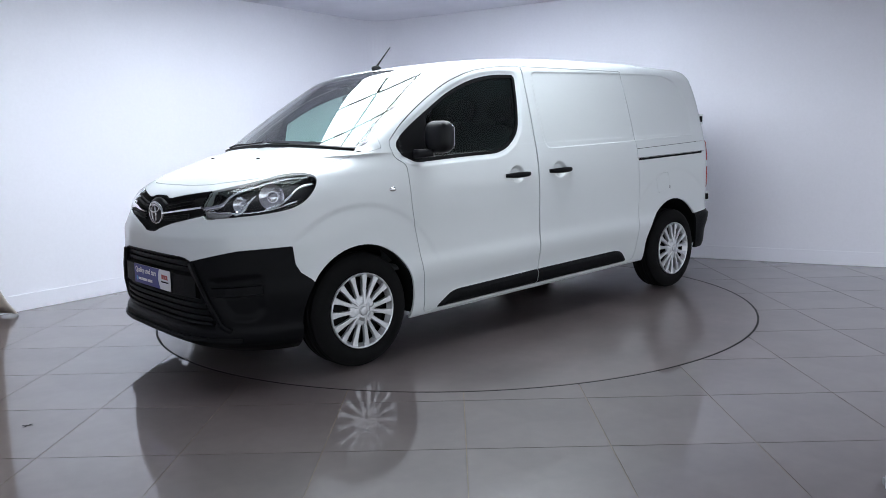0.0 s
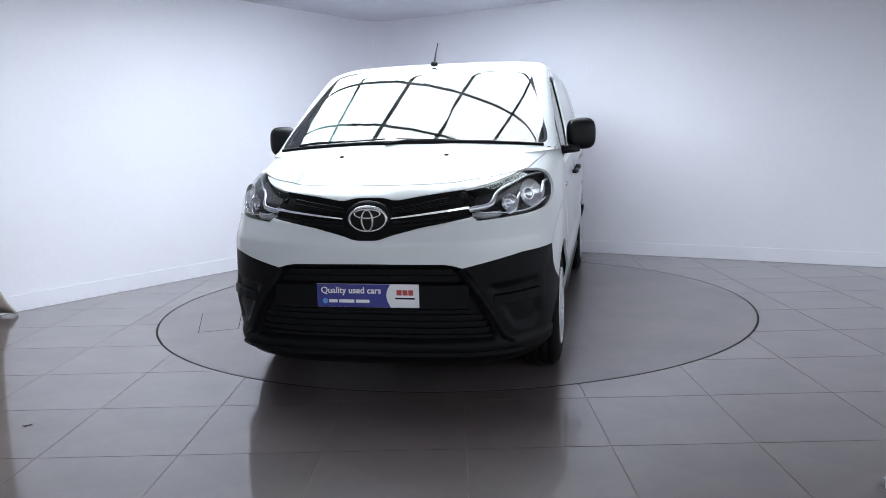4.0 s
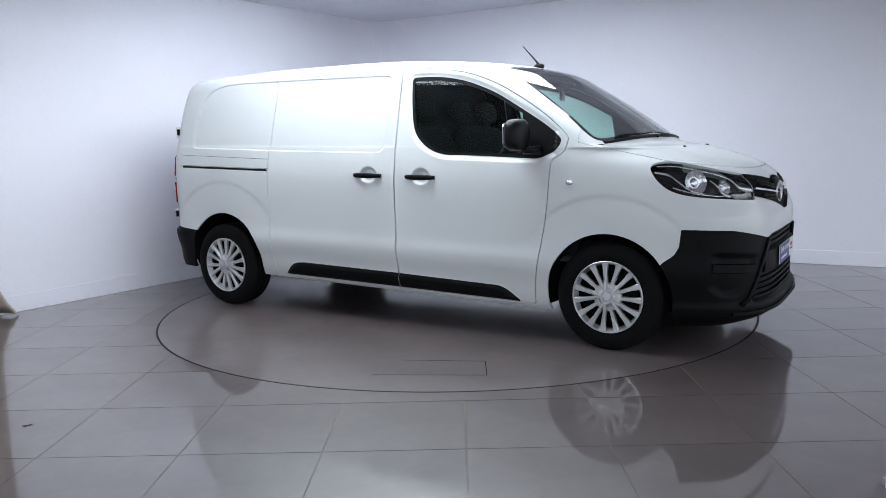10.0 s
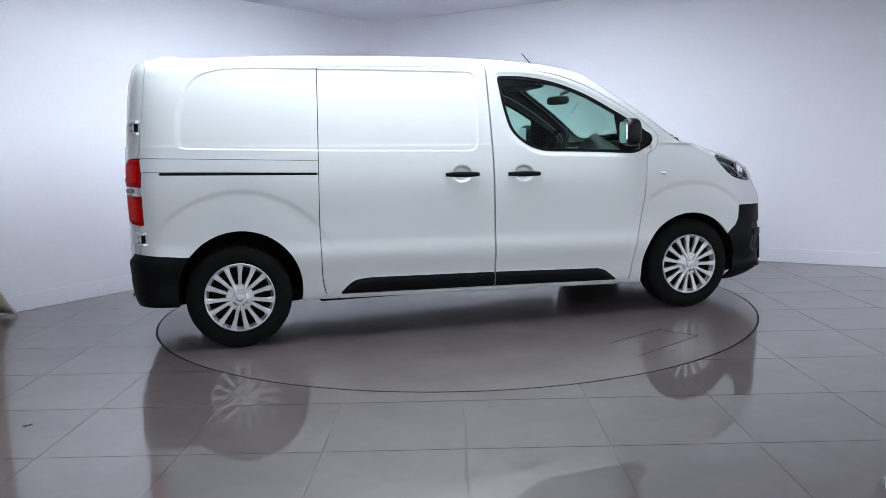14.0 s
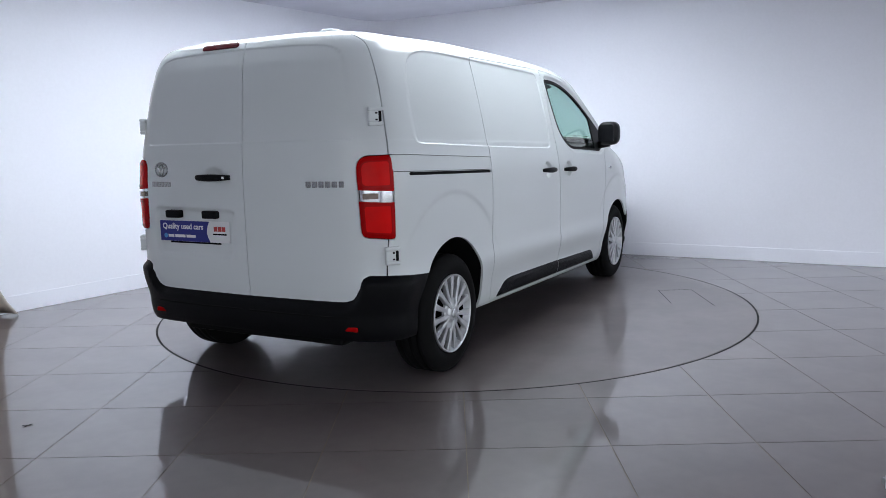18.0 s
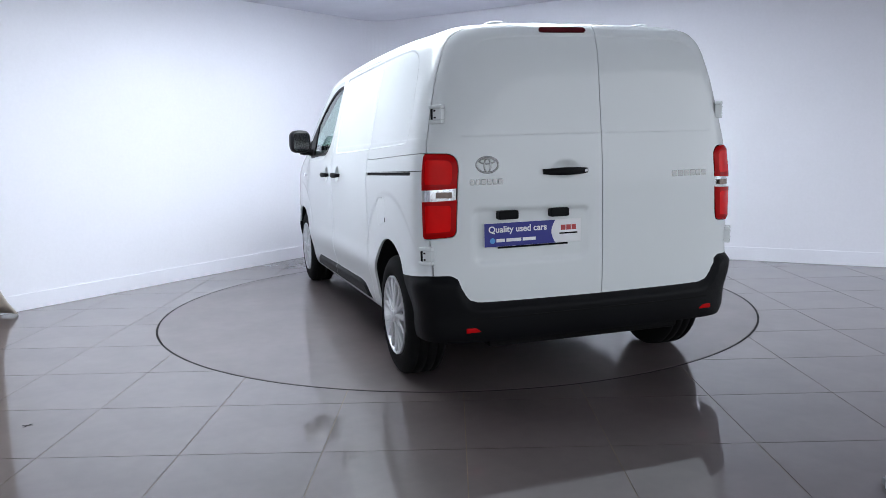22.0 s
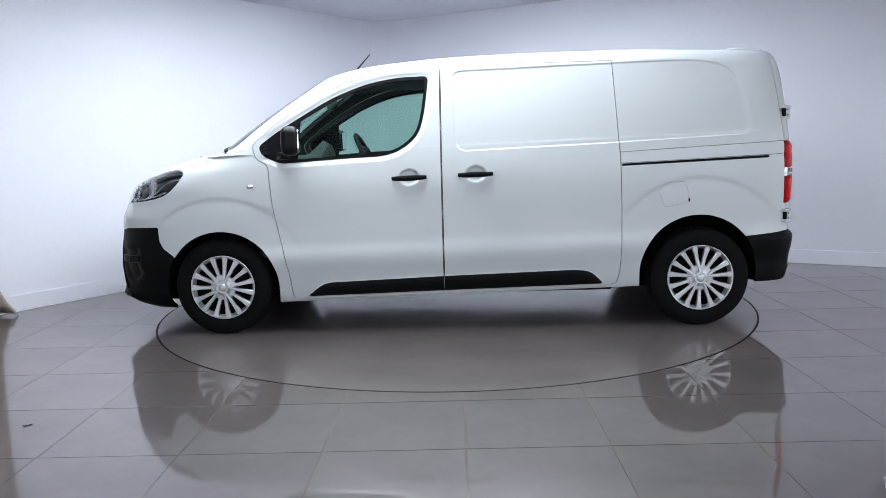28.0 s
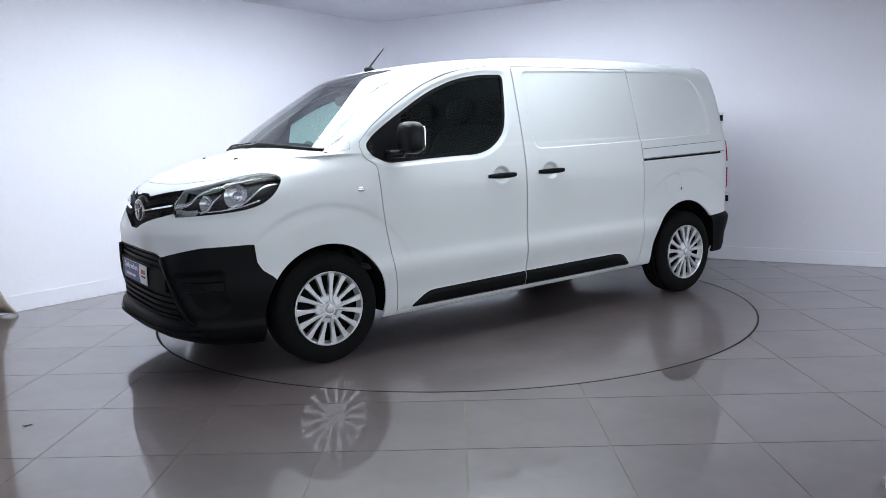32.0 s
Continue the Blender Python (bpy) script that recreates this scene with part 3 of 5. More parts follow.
class Skin:
    """The whole skin as polygons with a label each, cut along outlines."""

    def __init__(self):
        # rows by height, about 25 mm apart along the front and the roof
        f = FINE
        s = np.r_[0, np.cumsum(np.hypot(np.diff(f[:, 0]), 0.55 * np.maximum(np.abs(np.diff(f[:, 1])), np.abs(np.diff(f[:, 5])))))]
        # closer rows at the window sill, the pressings and the door grips
        dense = 1 + 2.2 * np.exp(-((f[:, 0] - 1.222) / 0.035) ** 4) + 1.6 * np.exp(-((f[:, 0] - 1.768) / 0.024) ** 4) + 0.9 * np.exp(-((f[:, 0] - 1.07) / 0.06) ** 4)
        s = np.r_[0, np.cumsum(np.diff(s) * (dense[1:] + dense[:-1]) / 2)]
        rows = np.stack([np.interp(np.linspace(0, s[-1], 330), s, f[:, k]) for k in range(7)], 1)
        nf, ns, nr = 90, 260, 64
        grid = []
        a = np.linspace(0, np.pi / 2, 500)
        for z, xf, lf, pf, xr, w, sag in rows:
            fy = w * np.sin(a) ** (2 / pf)
            fx = xf - sag * (fy / w) ** 2 - (lf - sag) * (1 - np.cos(a) ** (2 / pf))
            fx, fy = arc_spaced(fx, fy, nf)
            rl = min(REAR_LEN, (xf - lf - xr) * 0.6)
            rx, ry = xr + rl - rl * np.sin(a) ** (2 / REAR_POW), w * np.cos(a) ** (2 / REAR_POW)
            rx, ry = arc_spaced(rx, ry, nr)
            fine = np.linspace(fx[-1], rx[0], 900)
            c = 1 + sum(a * np.exp(-((fine - m) / w0) ** 4) for m, w0, a in ((-1.95, 0.03, 1.6), (0.015, 0.03, 1.6), (0.32, 0.09, 1.0), (-0.128, 0.09, 1.0), (0.2, 0.05, 0.8)))
            c = np.r_[0, np.cumsum((c[1:] + c[:-1]) / 2)]
            sx = np.interp(np.linspace(0, c[-1], ns + 2), c, fine)[1:-1]
            x, y = np.r_[fx, sx, rx], np.r_[fy, np.full(ns, w), ry]
            y[0] = y[-1] = 0
            grid.append(np.stack([np.r_[x, x[-2:0:-1]], np.r_[y, -y[-2:0:-1]], np.full(2 * len(x) - 2, z)], 1))
        g = np.array(grid)
        g[..., 2] -= roof_drop(g[..., 0], g[..., 2])
        g[..., 2] -= RAKE * g[..., 0]
        n = self.normals(g)
        flat = g.reshape(-1, 3)
        flat = flat + n.reshape(-1, 3) * relief(flat)[:, None]
        g = flat.reshape(g.shape)
        n = self.normals(g)
        nu = g.shape[1]
        self.V = [tuple(p) for p in g.reshape(-1, 3)]
        self.N = [tuple(p) for p in n.reshape(-1, 3)]
        self.F, self.L = [], []
        for i in range(g.shape[0] - 1):
            for j in range(nu):
                k = (j + 1) % nu
                self.F.append((i * nu + j, i * nu + k, (i + 1) * nu + k, (i + 1) * nu + j))
                self.L.append("body")
        top = (g.shape[0] - 1) * nu
        self.F.append(tuple(range(top, top + nu)))
        self.L.append("body")
        self.L = np.array(self.L, dtype="U16")
        self.pad = np.array([self.padded(f) for f in self.F])

    @staticmethod
    def normals(g):
        du = np.roll(g, -1, 1) - np.roll(g, 1, 1)
        dv = np.gradient(g, axis=0)
        n = np.cross(du, dv)
        return n / np.maximum(np.linalg.norm(n, axis=2, keepdims=True), 1e-9)

    def cut(self, source, label, distance):
        """Gives the faces of the source labels that lie where distance < 0 a new label, splitting those on the line."""
        if isinstance(source, str):
            source = (source,)
        d = distance(np.array(self.V))
        d = np.where(np.abs(d) < 1e-6, 1e-6, d)
        low, high = d[self.pad].min(1), d[self.pad].max(1)
        mine = np.isin(self.L, source)
        self.L[mine & (high < 0)] = label
        cuts = {}
        extra, extra_labels = [], []
        for q in np.nonzero(mine & (low < 0) & (high > 0))[0]:
            f = self.F[q]
            a, b = [], []
            for i, j in zip(f, f[1:] + f[:1]):
                (a if d[i] < 0 else b).append(i)
                if (d[i] < 0) != (d[j] < 0):
                    key = (min(i, j), max(i, j))
                    if key not in cuts:
                        t = d[key[0]] / (d[key[0]] - d[key[1]])
                        p, r = self.V[key[0]], self.V[key[1]]
                        m, o = self.N[key[0]], self.N[key[1]]
                        cuts[key] = len(self.V)
                        self.V.append(tuple(p[k] + t * (r[k] - p[k]) for k in range(3)))
                        self.N.append(tuple(m[k] + t * (o[k] - m[k]) for k in range(3)))
                    a.append(cuts[key])
                    b.append(cuts[key])
            self.F[q] = tuple(a)
            extra.append(tuple(b))
            extra_labels.append(self.L[q])
            self.L[q] = label
            self.pad[q] = self.padded(self.F[q])
        if extra:
            self.F += extra
            self.L = np.concatenate([self.L, np.array(extra_labels, dtype=self.L.dtype)])
            self.pad = np.concatenate([self.pad, np.array([self.padded(f) for f in extra])])

    @staticmethod
    def padded(f):
        return (f + (f[0],) * 12)[:12]

    def seam(self, source, label, distance, gap=0.0026):
        """As cut, with an open joint round the new piece."""
        self.cut(source, "joint", lambda P: distance(P) - gap)
        self.cut("joint", label, lambda P: distance(P) + gap)
        self.L[self.L == "joint"] = "drop"

    def mesh(self, label, name, rim=0.014, lift=0.0, keep=None):
        """The pieces of one label (or of several) as a mesh, their borders turned inward by rim."""
        labels = (label,) if isinstance(label, str) else label
        faces = [f for f, l in zip(self.F, self.L) if l in labels and len(f) > 2 and (keep is None or keep(self.V[f[0]]))]
        used = sorted({i for f in faces for i in f})
        at = {i: k for k, i in enumerate(used)}
        N = np.array([self.N[i] for i in used])
        N /= np.maximum(np.linalg.norm(N, axis=1, keepdims=True), 1e-9)
        V = np.array([self.V[i] for i in used]) + N * lift
        F = [tuple(at[i] for i in f) for f in faces]
        count = {}
        for f in F:
            for i, j in zip(f, f[1:] + f[:1]):
                count.setdefault((min(i, j), max(i, j)), []).append((i, j))
        edge = [v[0] for v in count.values() if len(v) == 1]
        verts, norms = [tuple(p) for p in V], [tuple(p) for p in N]
        if rim:
            outer, inner = {}, {}
            for i, j in edge:
                for k in (i, j):
                    if k not in outer:
                        outer[k] = len(verts)
                        verts.append(tuple(V[k]))
                        norms.append(tuple(N[k]))
                        inner[k] = len(verts)
                        verts.append(tuple(V[k] - N[k] * rim))
                        norms.append(tuple(N[k]))
                e = V[j] - V[i]
                side = np.cross(e, (N[i] + N[j]) / 2)
                side /= max(np.linalg.norm(side), 1e-9)
                for k in (i, j):
                    norms[outer[k]] = norms[inner[k]] = tuple(side)
                F.append((outer[j], outer[i], inner[i], inner[j]))
        me = bpy.data.meshes.new(name)
        me.from_pydata(verts, [], F)
        me.polygons.foreach_set("use_smooth", [True] * len(me.polygons))
        me.normals_split_custom_set_from_vertices(norms)
        return me


skin = Skin()


def on_side(sign, outline):
    def f(P):
        d = outline_distance(P[:, [0, 2]], outline)
        return np.where((P[:, 1] * sign > 0.45) & (P[:, 0] < 2.3), d, 1.0)
    return f


def cut_skin():
    s = skin
    s.cut("body", "arch", lambda P: np.where(np.abs(P[:, 1]) > 0.5, np.minimum(arch_distance(P, ARCH_F), arch_distance(P, ARCH_R)), 1.0))
    s.cut("body", "drop", lambda P: np.where(P[:, 0] > 1.9, 1.0, (P[:, 2] - (0.243 - 0.0255 * P[:, 0])) * 1.0))
    # front
    s.cut("body", "front_bumper", lambda P: np.maximum(P[:, 2] - bumper_line(P[:, 1]), bumper_back(P[:, 2]) - P[:, 0]))
    s.seam("body", "lamp", lambda P: np.where(P[:, 0] > 1.6, outline_distance(np.stack([np.abs(P[:, 1]) - P[:, 0], P[:, 2]], 1), LAMP), 1.0), 0.003)
    s.cut("body", "grille", lambda P: np.where((P[:, 0] > 2.0), outline_distance(P[:, [1, 2]], GRILLE), 1.0))
    s.cut("body", "screen_rim", lambda P: np.where(P[:, 0] > 0.5, outline_distance(P[:, [1, 2]], SCREEN), 1.0))
    s.cut("screen_rim", "windscreen", lambda P: np.where(P[:, 0] > 0.5, outline_distance(P[:, [1, 2]], SCREEN) + 0.016, 1.0))
    hood = lambda P: np.maximum(np.interp(P[:, 0], [1.40, 1.55, 1.80, 1.95, 2.10, 2.27, 2.36, 2.5], [1.278, 1.242, 1.184, 1.148, 1.125, 1.095, 1.078, 1.040]) - P[:, 2], 1.44 - P[:, 0])
    s.seam("body", "bonnet", hood, 0.0011)
    # sides
    for sign, tag in ((1, "L"), (-1, "R")):
        s.seam("body", "door" + tag, on_side(sign, DOOR))
        s.cut("door" + tag, "frame" + tag, on_side(sign, WINDOW))
        s.cut("frame" + tag, "glass" + tag, lambda P: np.maximum(on_side(sign, WINDOW)(P) + 0.022, P[:, 0] - (1.075 - 0.08 * (P[:, 2] - 1.2))))
        s.seam("body", "slider" + tag, on_side(sign, SLIDER))
        s.cut("door" + tag, "trimF" + tag, on_side(sign, TRIM_OUT))
        s.cut("slider" + tag, "trimS" + tag, on_side(sign, TRIM_OUT))
        s.cut("body", "rail" + tag, on_side(sign, RAIL))
        s.seam("body", "cover" + tag, on_side(sign, RAIL_COVER), 0.0017)
    s.seam("body", "flap", on_side(1, FLAP), 0.0008)
    # back
    s.cut("body", "rear_bumper", lambda P: np.maximum(P[:, 2] - rear_bumper_line(P[:, 1], P[:, 0]), P[:, 0] + 1.5))
    s.cut("body", "stop", lambda P: np.where(P[:, 0] < -2.0, outline_distance(P[:, [1, 2]], STOP), 1.0))
    s.seam("body", "tail", lambda P: np.where(P[:, 0] < -2.0, outline_distance(np.stack([np.abs(P[:, 1]) + P[:, 0], P[:, 2]], 1), TAIL), 1.0), 0.003)
    edge = lambda P: P[:, 0] - np.interp(P[:, 2], [0.3, 0.63, 1.23, 1.565, 1.80, 1.86], [-2.235, -2.225, -2.19, -2.152, -2.128, -2.145])
    s.seam("body", "rear_doors", edge)
    s.cut("tail", "tail_mid", lambda P: np.abs(P[:, 2] - (1.040 - 0.06 * (np.abs(P[:, 1]) - 0.8))) - 0.028)
    s.cut("tail", "tail_low", lambda P: P[:, 2] - 1.04)
    inset = lambda P: outline_distance(np.stack([np.abs(P[:, 1]) + P[:, 0], P[:, 2]], 1), TAIL) + 0.030
    s.cut("tail", "tail_core", lambda P: np.maximum(inset(P), 1.092 - P[:, 2]))
    s.cut("tail_low", "core_low", lambda P: np.maximum(inset(P), P[:, 2] - 0.990))
    s.seam("rear_doors", "rear_doorL", lambda P: -0.031 - P[:, 1], 0.0022)


SCREEN = rounded([(0.0, 1.790), (0.40, 1.785), (0.61, 1.772), (0.675, 1.730), (0.72, 1.60), (0.78, 1.43), (0.83, 1.29), (0.79, 1.268), (0.55, 1.292), (0.0, 1.318),
                  (-0.55, 1.292), (-0.79, 1.268), (-0.83, 1.29), (-0.78, 1.43), (-0.72, 1.60), (-0.675, 1.730), (-0.61, 1.772), (-0.40, 1.785)], 0.08)
cut_skin()

van = thing("van", "white panel van, black bumpers, silver wheel trims, on a turntable", "van")
body = part("body", skin.mesh("body", "body"), PAINT, van)
part("bonnet", skin.mesh("bonnet", "bonnet"), PAINT, van)
front_bumper = part("front_bumper", skin.mesh("front_bumper", "front_bumper", 0.02), PLASTIC, van, "black grained plastic front bumper")
grille = part("grille", skin.mesh("grille", "grille"), DARK, van, "black upper grille with chrome bars")
part("screen_surround", skin.mesh("screen_rim", "screen_surround"), SCREENEDGE, van, "glossy black windscreen border")
part("windscreen", skin.mesh("windscreen", "windscreen", 0), FRONTPANE, van, "green tinted windscreen")
rear_bumper = part("rear_bumper", skin.mesh("rear_bumper", "rear_bumper", 0.02), PLASTIC, van, "black grained plastic rear bumper")
rear_door_left = part("rear_door", skin.mesh("rear_doorL", "rear_door"), PAINT, van)
rear_door_right = part("rear_door", skin.mesh("rear_doors", "rear_door"), PAINT, van)
part("fuel_flap", skin.mesh("flap", "fuel_flap"), PAINT, van)
part("flap_notch", box(-1.556, -1.546, side_y(-1.55, 0.865) - 0.006, side_y(-1.55, 0.865) + 0.0015, 0.852, 0.878, 0.002, 1), DARK, van, "dark finger notch")
doors, sliders = {}, {}
for sign, tag in ((1, "L"), (-1, "R")):
    doors[sign] = part("front_door", skin.mesh("door" + tag, "front_door"), PAINT, van)
    part("window_surround", skin.mesh("frame" + tag, "window_surround"), SURROUND, doors[sign], "black window surround")
    part("window_pane", skin.mesh("glass" + tag, "window_pane", 0, -0.006), PANE, doors[sign], "green tinted side window")
    sliders[sign] = part("sliding_door", skin.mesh("slider" + tag, "sliding_door"), PAINT, van)


for sign, tag in ((1, "L"), (-1, "R")):
    part("sill_trim", skin.mesh("trimF" + tag, "sill_trim", 0.02), PLASTIC, doors[sign], "black plastic sill trim")
    part("sill_trim", skin.mesh("trimS" + tag, "sill_trim", 0.02), PLASTIC, sliders[sign], "black plastic sill trim")
    part("rail_cover", skin.mesh("cover" + tag, "rail_cover"), PAINT, van)
    part("slide_rail", skin.mesh("rail" + tag, "slide_rail", 0.0, -0.008), DARK, van, "black slide rail slot")

# dark lining behind the skin, so that the joints stay dark and the cabin has walls
ALL = ("body", "doorL", "doorR", "sliderL", "sliderR", "rear_doors", "rear_doorL", "bonnet", "trimSL", "trimSR", "flap", "tail", "tail_mid", "tail_low", "tail_core", "core_low", "stop", "railL", "railR", "coverL", "coverR")
part("inner_shell", skin.mesh(ALL, "inner_shell", 0, -0.022, lambda p: p[0] < 0.12 and p[2] > 0.27), DARK, van)
LINING = material("dark grey cabin lining", (0.03, 0.031, 0.034), 0.8, grain=0.05, stain=0.05)
part("cabin_lining", skin.mesh(("body", "doorL", "doorR"), "cabin_lining", 0, -0.03, lambda p: 0.10 < p[0] < 1.62 and p[2] > 0.45), LINING, van)


def pillow(c, r, n=4.0, seg=20, bm=None, turn=None):
    """A rounded block: a superellipsoid of half sizes r about c."""
    own = bm or bmesh.new()
    made = bmesh.ops.create_uvsphere(own, u_segments=seg, v_segments=max(8, seg * 2 // 3), radius=1.0)["verts"]
    for v in made:
        p = v.co
        k = (abs(p.x) ** n + abs(p.y) ** n + abs(p.z) ** n) ** (-1 / n)
        q = Vector((p.x * k * r[0], p.y * k * r[1], p.z * k * r[2]))
        v.co = (turn @ q if turn else q) + Vector(c)
    return own


def ring(cx, cy, rx, ry, thick, height, seg=40, bm=None, place=None):
    """A flat oval ring with a rounded top, lying in a local plane; place maps local (a, b, h) to 3D."""
    own = bm or bmesh.new()
    prof = [(-0.5, 0), (-0.4, 0.7), (-0.15, 1), (0.15, 1), (0.4, 0.7), (0.5, 0)]
    rows = []
    for k in range(seg):
        a = 2 * math.pi * k / seg
        rows.append([own.verts.new(place(cx + (rx + o * thick) * math.cos(a), cy + (ry + o * thick) * math.sin(a), h * height)) for o, h in prof])
    for k in range(seg):
        a, b = rows[k], rows[(k + 1) % seg]
        for i in range(len(prof) - 1):
            own.faces.new((a[i], a[i + 1], b[i + 1], b[i]))
    return own


# ---- wheels ----
def build_wheel():
    w = new("wheel")
    r, half = 0.336, 0.108
    prof = [(0.218, -half + 0.012), (0.232, -half), (0.27, -half - 0.004), (0.305, -half + 0.004), (0.326, -half + 0.018), (r - 0.002, -half + 0.032)]
    groove = [(-0.052, 0.016), (0.0, 0.016), (0.052, 0.016)]
    for g, wd in groove:
        prof += [(r, g - wd / 2), (r - 0.009, g - wd / 2 + 0.002), (r - 0.009, g + wd / 2 - 0.002), (r, g + wd / 2)]
    prof += [(r - 0.002, half - 0.032), (0.326, half - 0.018), (0.305, half - 0.004), (0.27, half + 0.004), (0.232, half), (0.218, half - 0.012)]
    bm = lathe(prof, "y", 64)
    part("tyre", bm, RUBBER, w, "black rubber tyre", True)
    rim = bmesh.new()
    lathe([(0.216, -half + 0.014), (0.20, -0.02), (0.19, 0.0), (0.19, half - 0.055), (0.05, half - 0.06), (0.001, half - 0.06)], "y", 48, rim)
    part("rim", rim, DARK, w, "dark steel wheel behind the trim", True)
    trim = bmesh.new()
    o = half
    lathe([(0.222, o - 0.004), (0.2225, o + 0.003), (0.2185, o + 0.006), (0.2125, o + 0.003), (0.207, o - 0.012), (0.196, o - 0.034), (0.199, o - 0.036), (0.221, o - 0.012)], "y", 60, trim, closed=True)
    # hub plate with a raised five-armed star, spokes that flare into the rim
    lathe([(0.027, o + 0.006), (0.040, o + 0.0065), (0.050, o + 0.001), (0.060, o - 0.003), (0.080, o - 0.004), (0.088, o - 0.008), (0.089, o - 0.024)], "y", 60, trim)

    def rib(stations, prof):
        rows = []
        for aa, rad, hw, top in stations:
            ca, sa = math.cos(aa), math.sin(aa)
            rows.append([trim.verts.new((rad * ca - u * hw * sa, top + h, rad * sa + u * hw * ca)) for u, h in prof])
        for ra, rb in zip(rows, rows[1:]):
            for i in range(len(prof) - 1):
                trim.faces.new((ra[i], ra[i + 1], rb[i + 1], rb[i]))
        trim.faces.new(rows[0])

    spoke = ((-1.0, -0.024), (-1.0, -0.004), (-0.78, 0.0), (0.78, 0.0), (1.0, -0.004), (1.0, -0.024))
    ridge = ((-1.0, -0.012), (-0.9, -0.001), (-0.4, 0.001), (0.4, 0.001), (0.9, -0.001), (1.0, -0.012))
    for k in range(15):
        a = math.radians(24 * k)
        lean = math.radians(2.2) * (0, 1, -1)[k % 3]
        rib([(a + lean * (1 - t), 0.082 + 0.133 * t, 0.0115 + 0.0025 * t + 0.0075 * max(0, t - 0.6) / 0.4, o + 0.0005 + (0.002 if k % 3 else -0.004) * (1 - t)) for t in (0, 0.25, 0.5, 0.7, 0.85, 1.0)], spoke)
        if k % 3:
            side = 1 if k % 3 == 1 else -1
            rib([(a + side * math.radians(8 * (1 - t)), 0.040 + 0.075 * t, 0.0085 + 0.001 * t, o + 0.0068 - 0.004 * t * t) for t in (0, 0.3, 0.6, 1.0)], ridge)
    part("wheel_trim", trim, SILVER, w, "silver wheel trim with forked spokes round a star hub")
    part("centre_cap", lathe([(0.0275, o + 0.006), (0.0275, o + 0.012), (0.025, o + 0.0145), (0.012, o + 0.016), (0.001, o + 0.0162)], "y", 28), SILVER, w, "", True)
    return w


wheel = build_wheel()
wheel.parent = van
WHEELS = [(1.6375, 0.792, 0.0), (-1.6375, 0.798, 0.0), (1.6375, -0.792, 180.0), (-1.6375, -0.798, 180.0)]
for k, (wx, wy, turn) in enumerate(WHEELS):
    m = pose(wx, wy, 0.333, 0, 17 * k, turn)
    if k == 0:
        wheel.matrix_basis = m
    else:
        copy_thing(wheel, m)

# wheel housings and the floor pan
for cx, cz, r in (ARCH_F, ARCH_R):
    for sign in (1, -1):
        bm = bmesh.new()
        rows = []
        for k in range(25):
            a = math.radians(-11 + 202 * k / 24)
            px, pz = cx + (r + 0.004) * math.cos(a), cz + (r + 0.004) * math.sin(a)
            outer_y = min(max(side_y(px, max(pz, 0.27)) - 0.012, 0.80), 0.93)
            rows.append([bm.verts.new((px, sign * outer_y, pz)), bm.verts.new((px * 0.98 + cx * 0.02, sign * 0.79, pz)), bm.verts.new((px, sign * 0.56, pz))])
        for a, b in zip(rows, rows[1:]):
            for i in range(2):
                bm.faces.new((a[i], a[i + 1], b[i + 1], b[i]))
        bm.faces.new([row[2] for row in rows])
        part("wheel_housing", bm, DARK, van, "black plastic wheel arch liner", True)
under = bmesh.new()
box(-2.22, 2.30, -0.56, 0.56, 0.245, 0.40, 0.02, 2, under)
box(-1.10, 1.08, -0.62, 0.62, 0.205, 0.36, 0.02, 2, under)
box(-1.10, 1.08, -0.84, 0.84, 0.285, 0.36, 0.02, 2, under)
box(-1.90, -1.20, -0.50, 0.50, 0.20, 0.26, 0.03, 2, under)
box(1.20, 2.28, -0.54, 0.54, 0.185, 0.26, 0.03, 2, under)
box(-0.9, 0.5, -0.45, 0.10, 0.19, 0.25, 0.03, 2, under)
tube([(0.9, 0.25, 0.22), (-0.6, 0.25, 0.21), (-1.2, 0.35, 0.25), (-2.15, 0.40, 0.26)], 0.03, 10, under)
tube([(-1.637, -0.70, 0.30), (-1.637, 0.70, 0.30)], 0.045, 10, under)
tube([(1.637, -0.70, 0.30), (1.637, 0.70, 0.30)], 0.04, 10, under)
part("underbody", under, DARK, van, "dark underbody with exhaust and axles")


# ---- head lamps ----
def lamp_point(sign, c, z, depth):
    lo, hi = 0.2, 0.93
    for _ in range(30):
        y = (lo + hi) / 2
        lo, hi = (y, hi) if y - front_x(y, z) < c else (lo, y)
    x = front_x(lo, z)
    e = 0.01
    t = Vector((front_x(lo + e, z) - x, e, 0)).normalized()
    n = Vector((t.y, -t.x, 0.25)).normalized()
    p = Vector((x, lo, z)) - n * depth
    return Vector((p.x, sign * p.y, p.z))


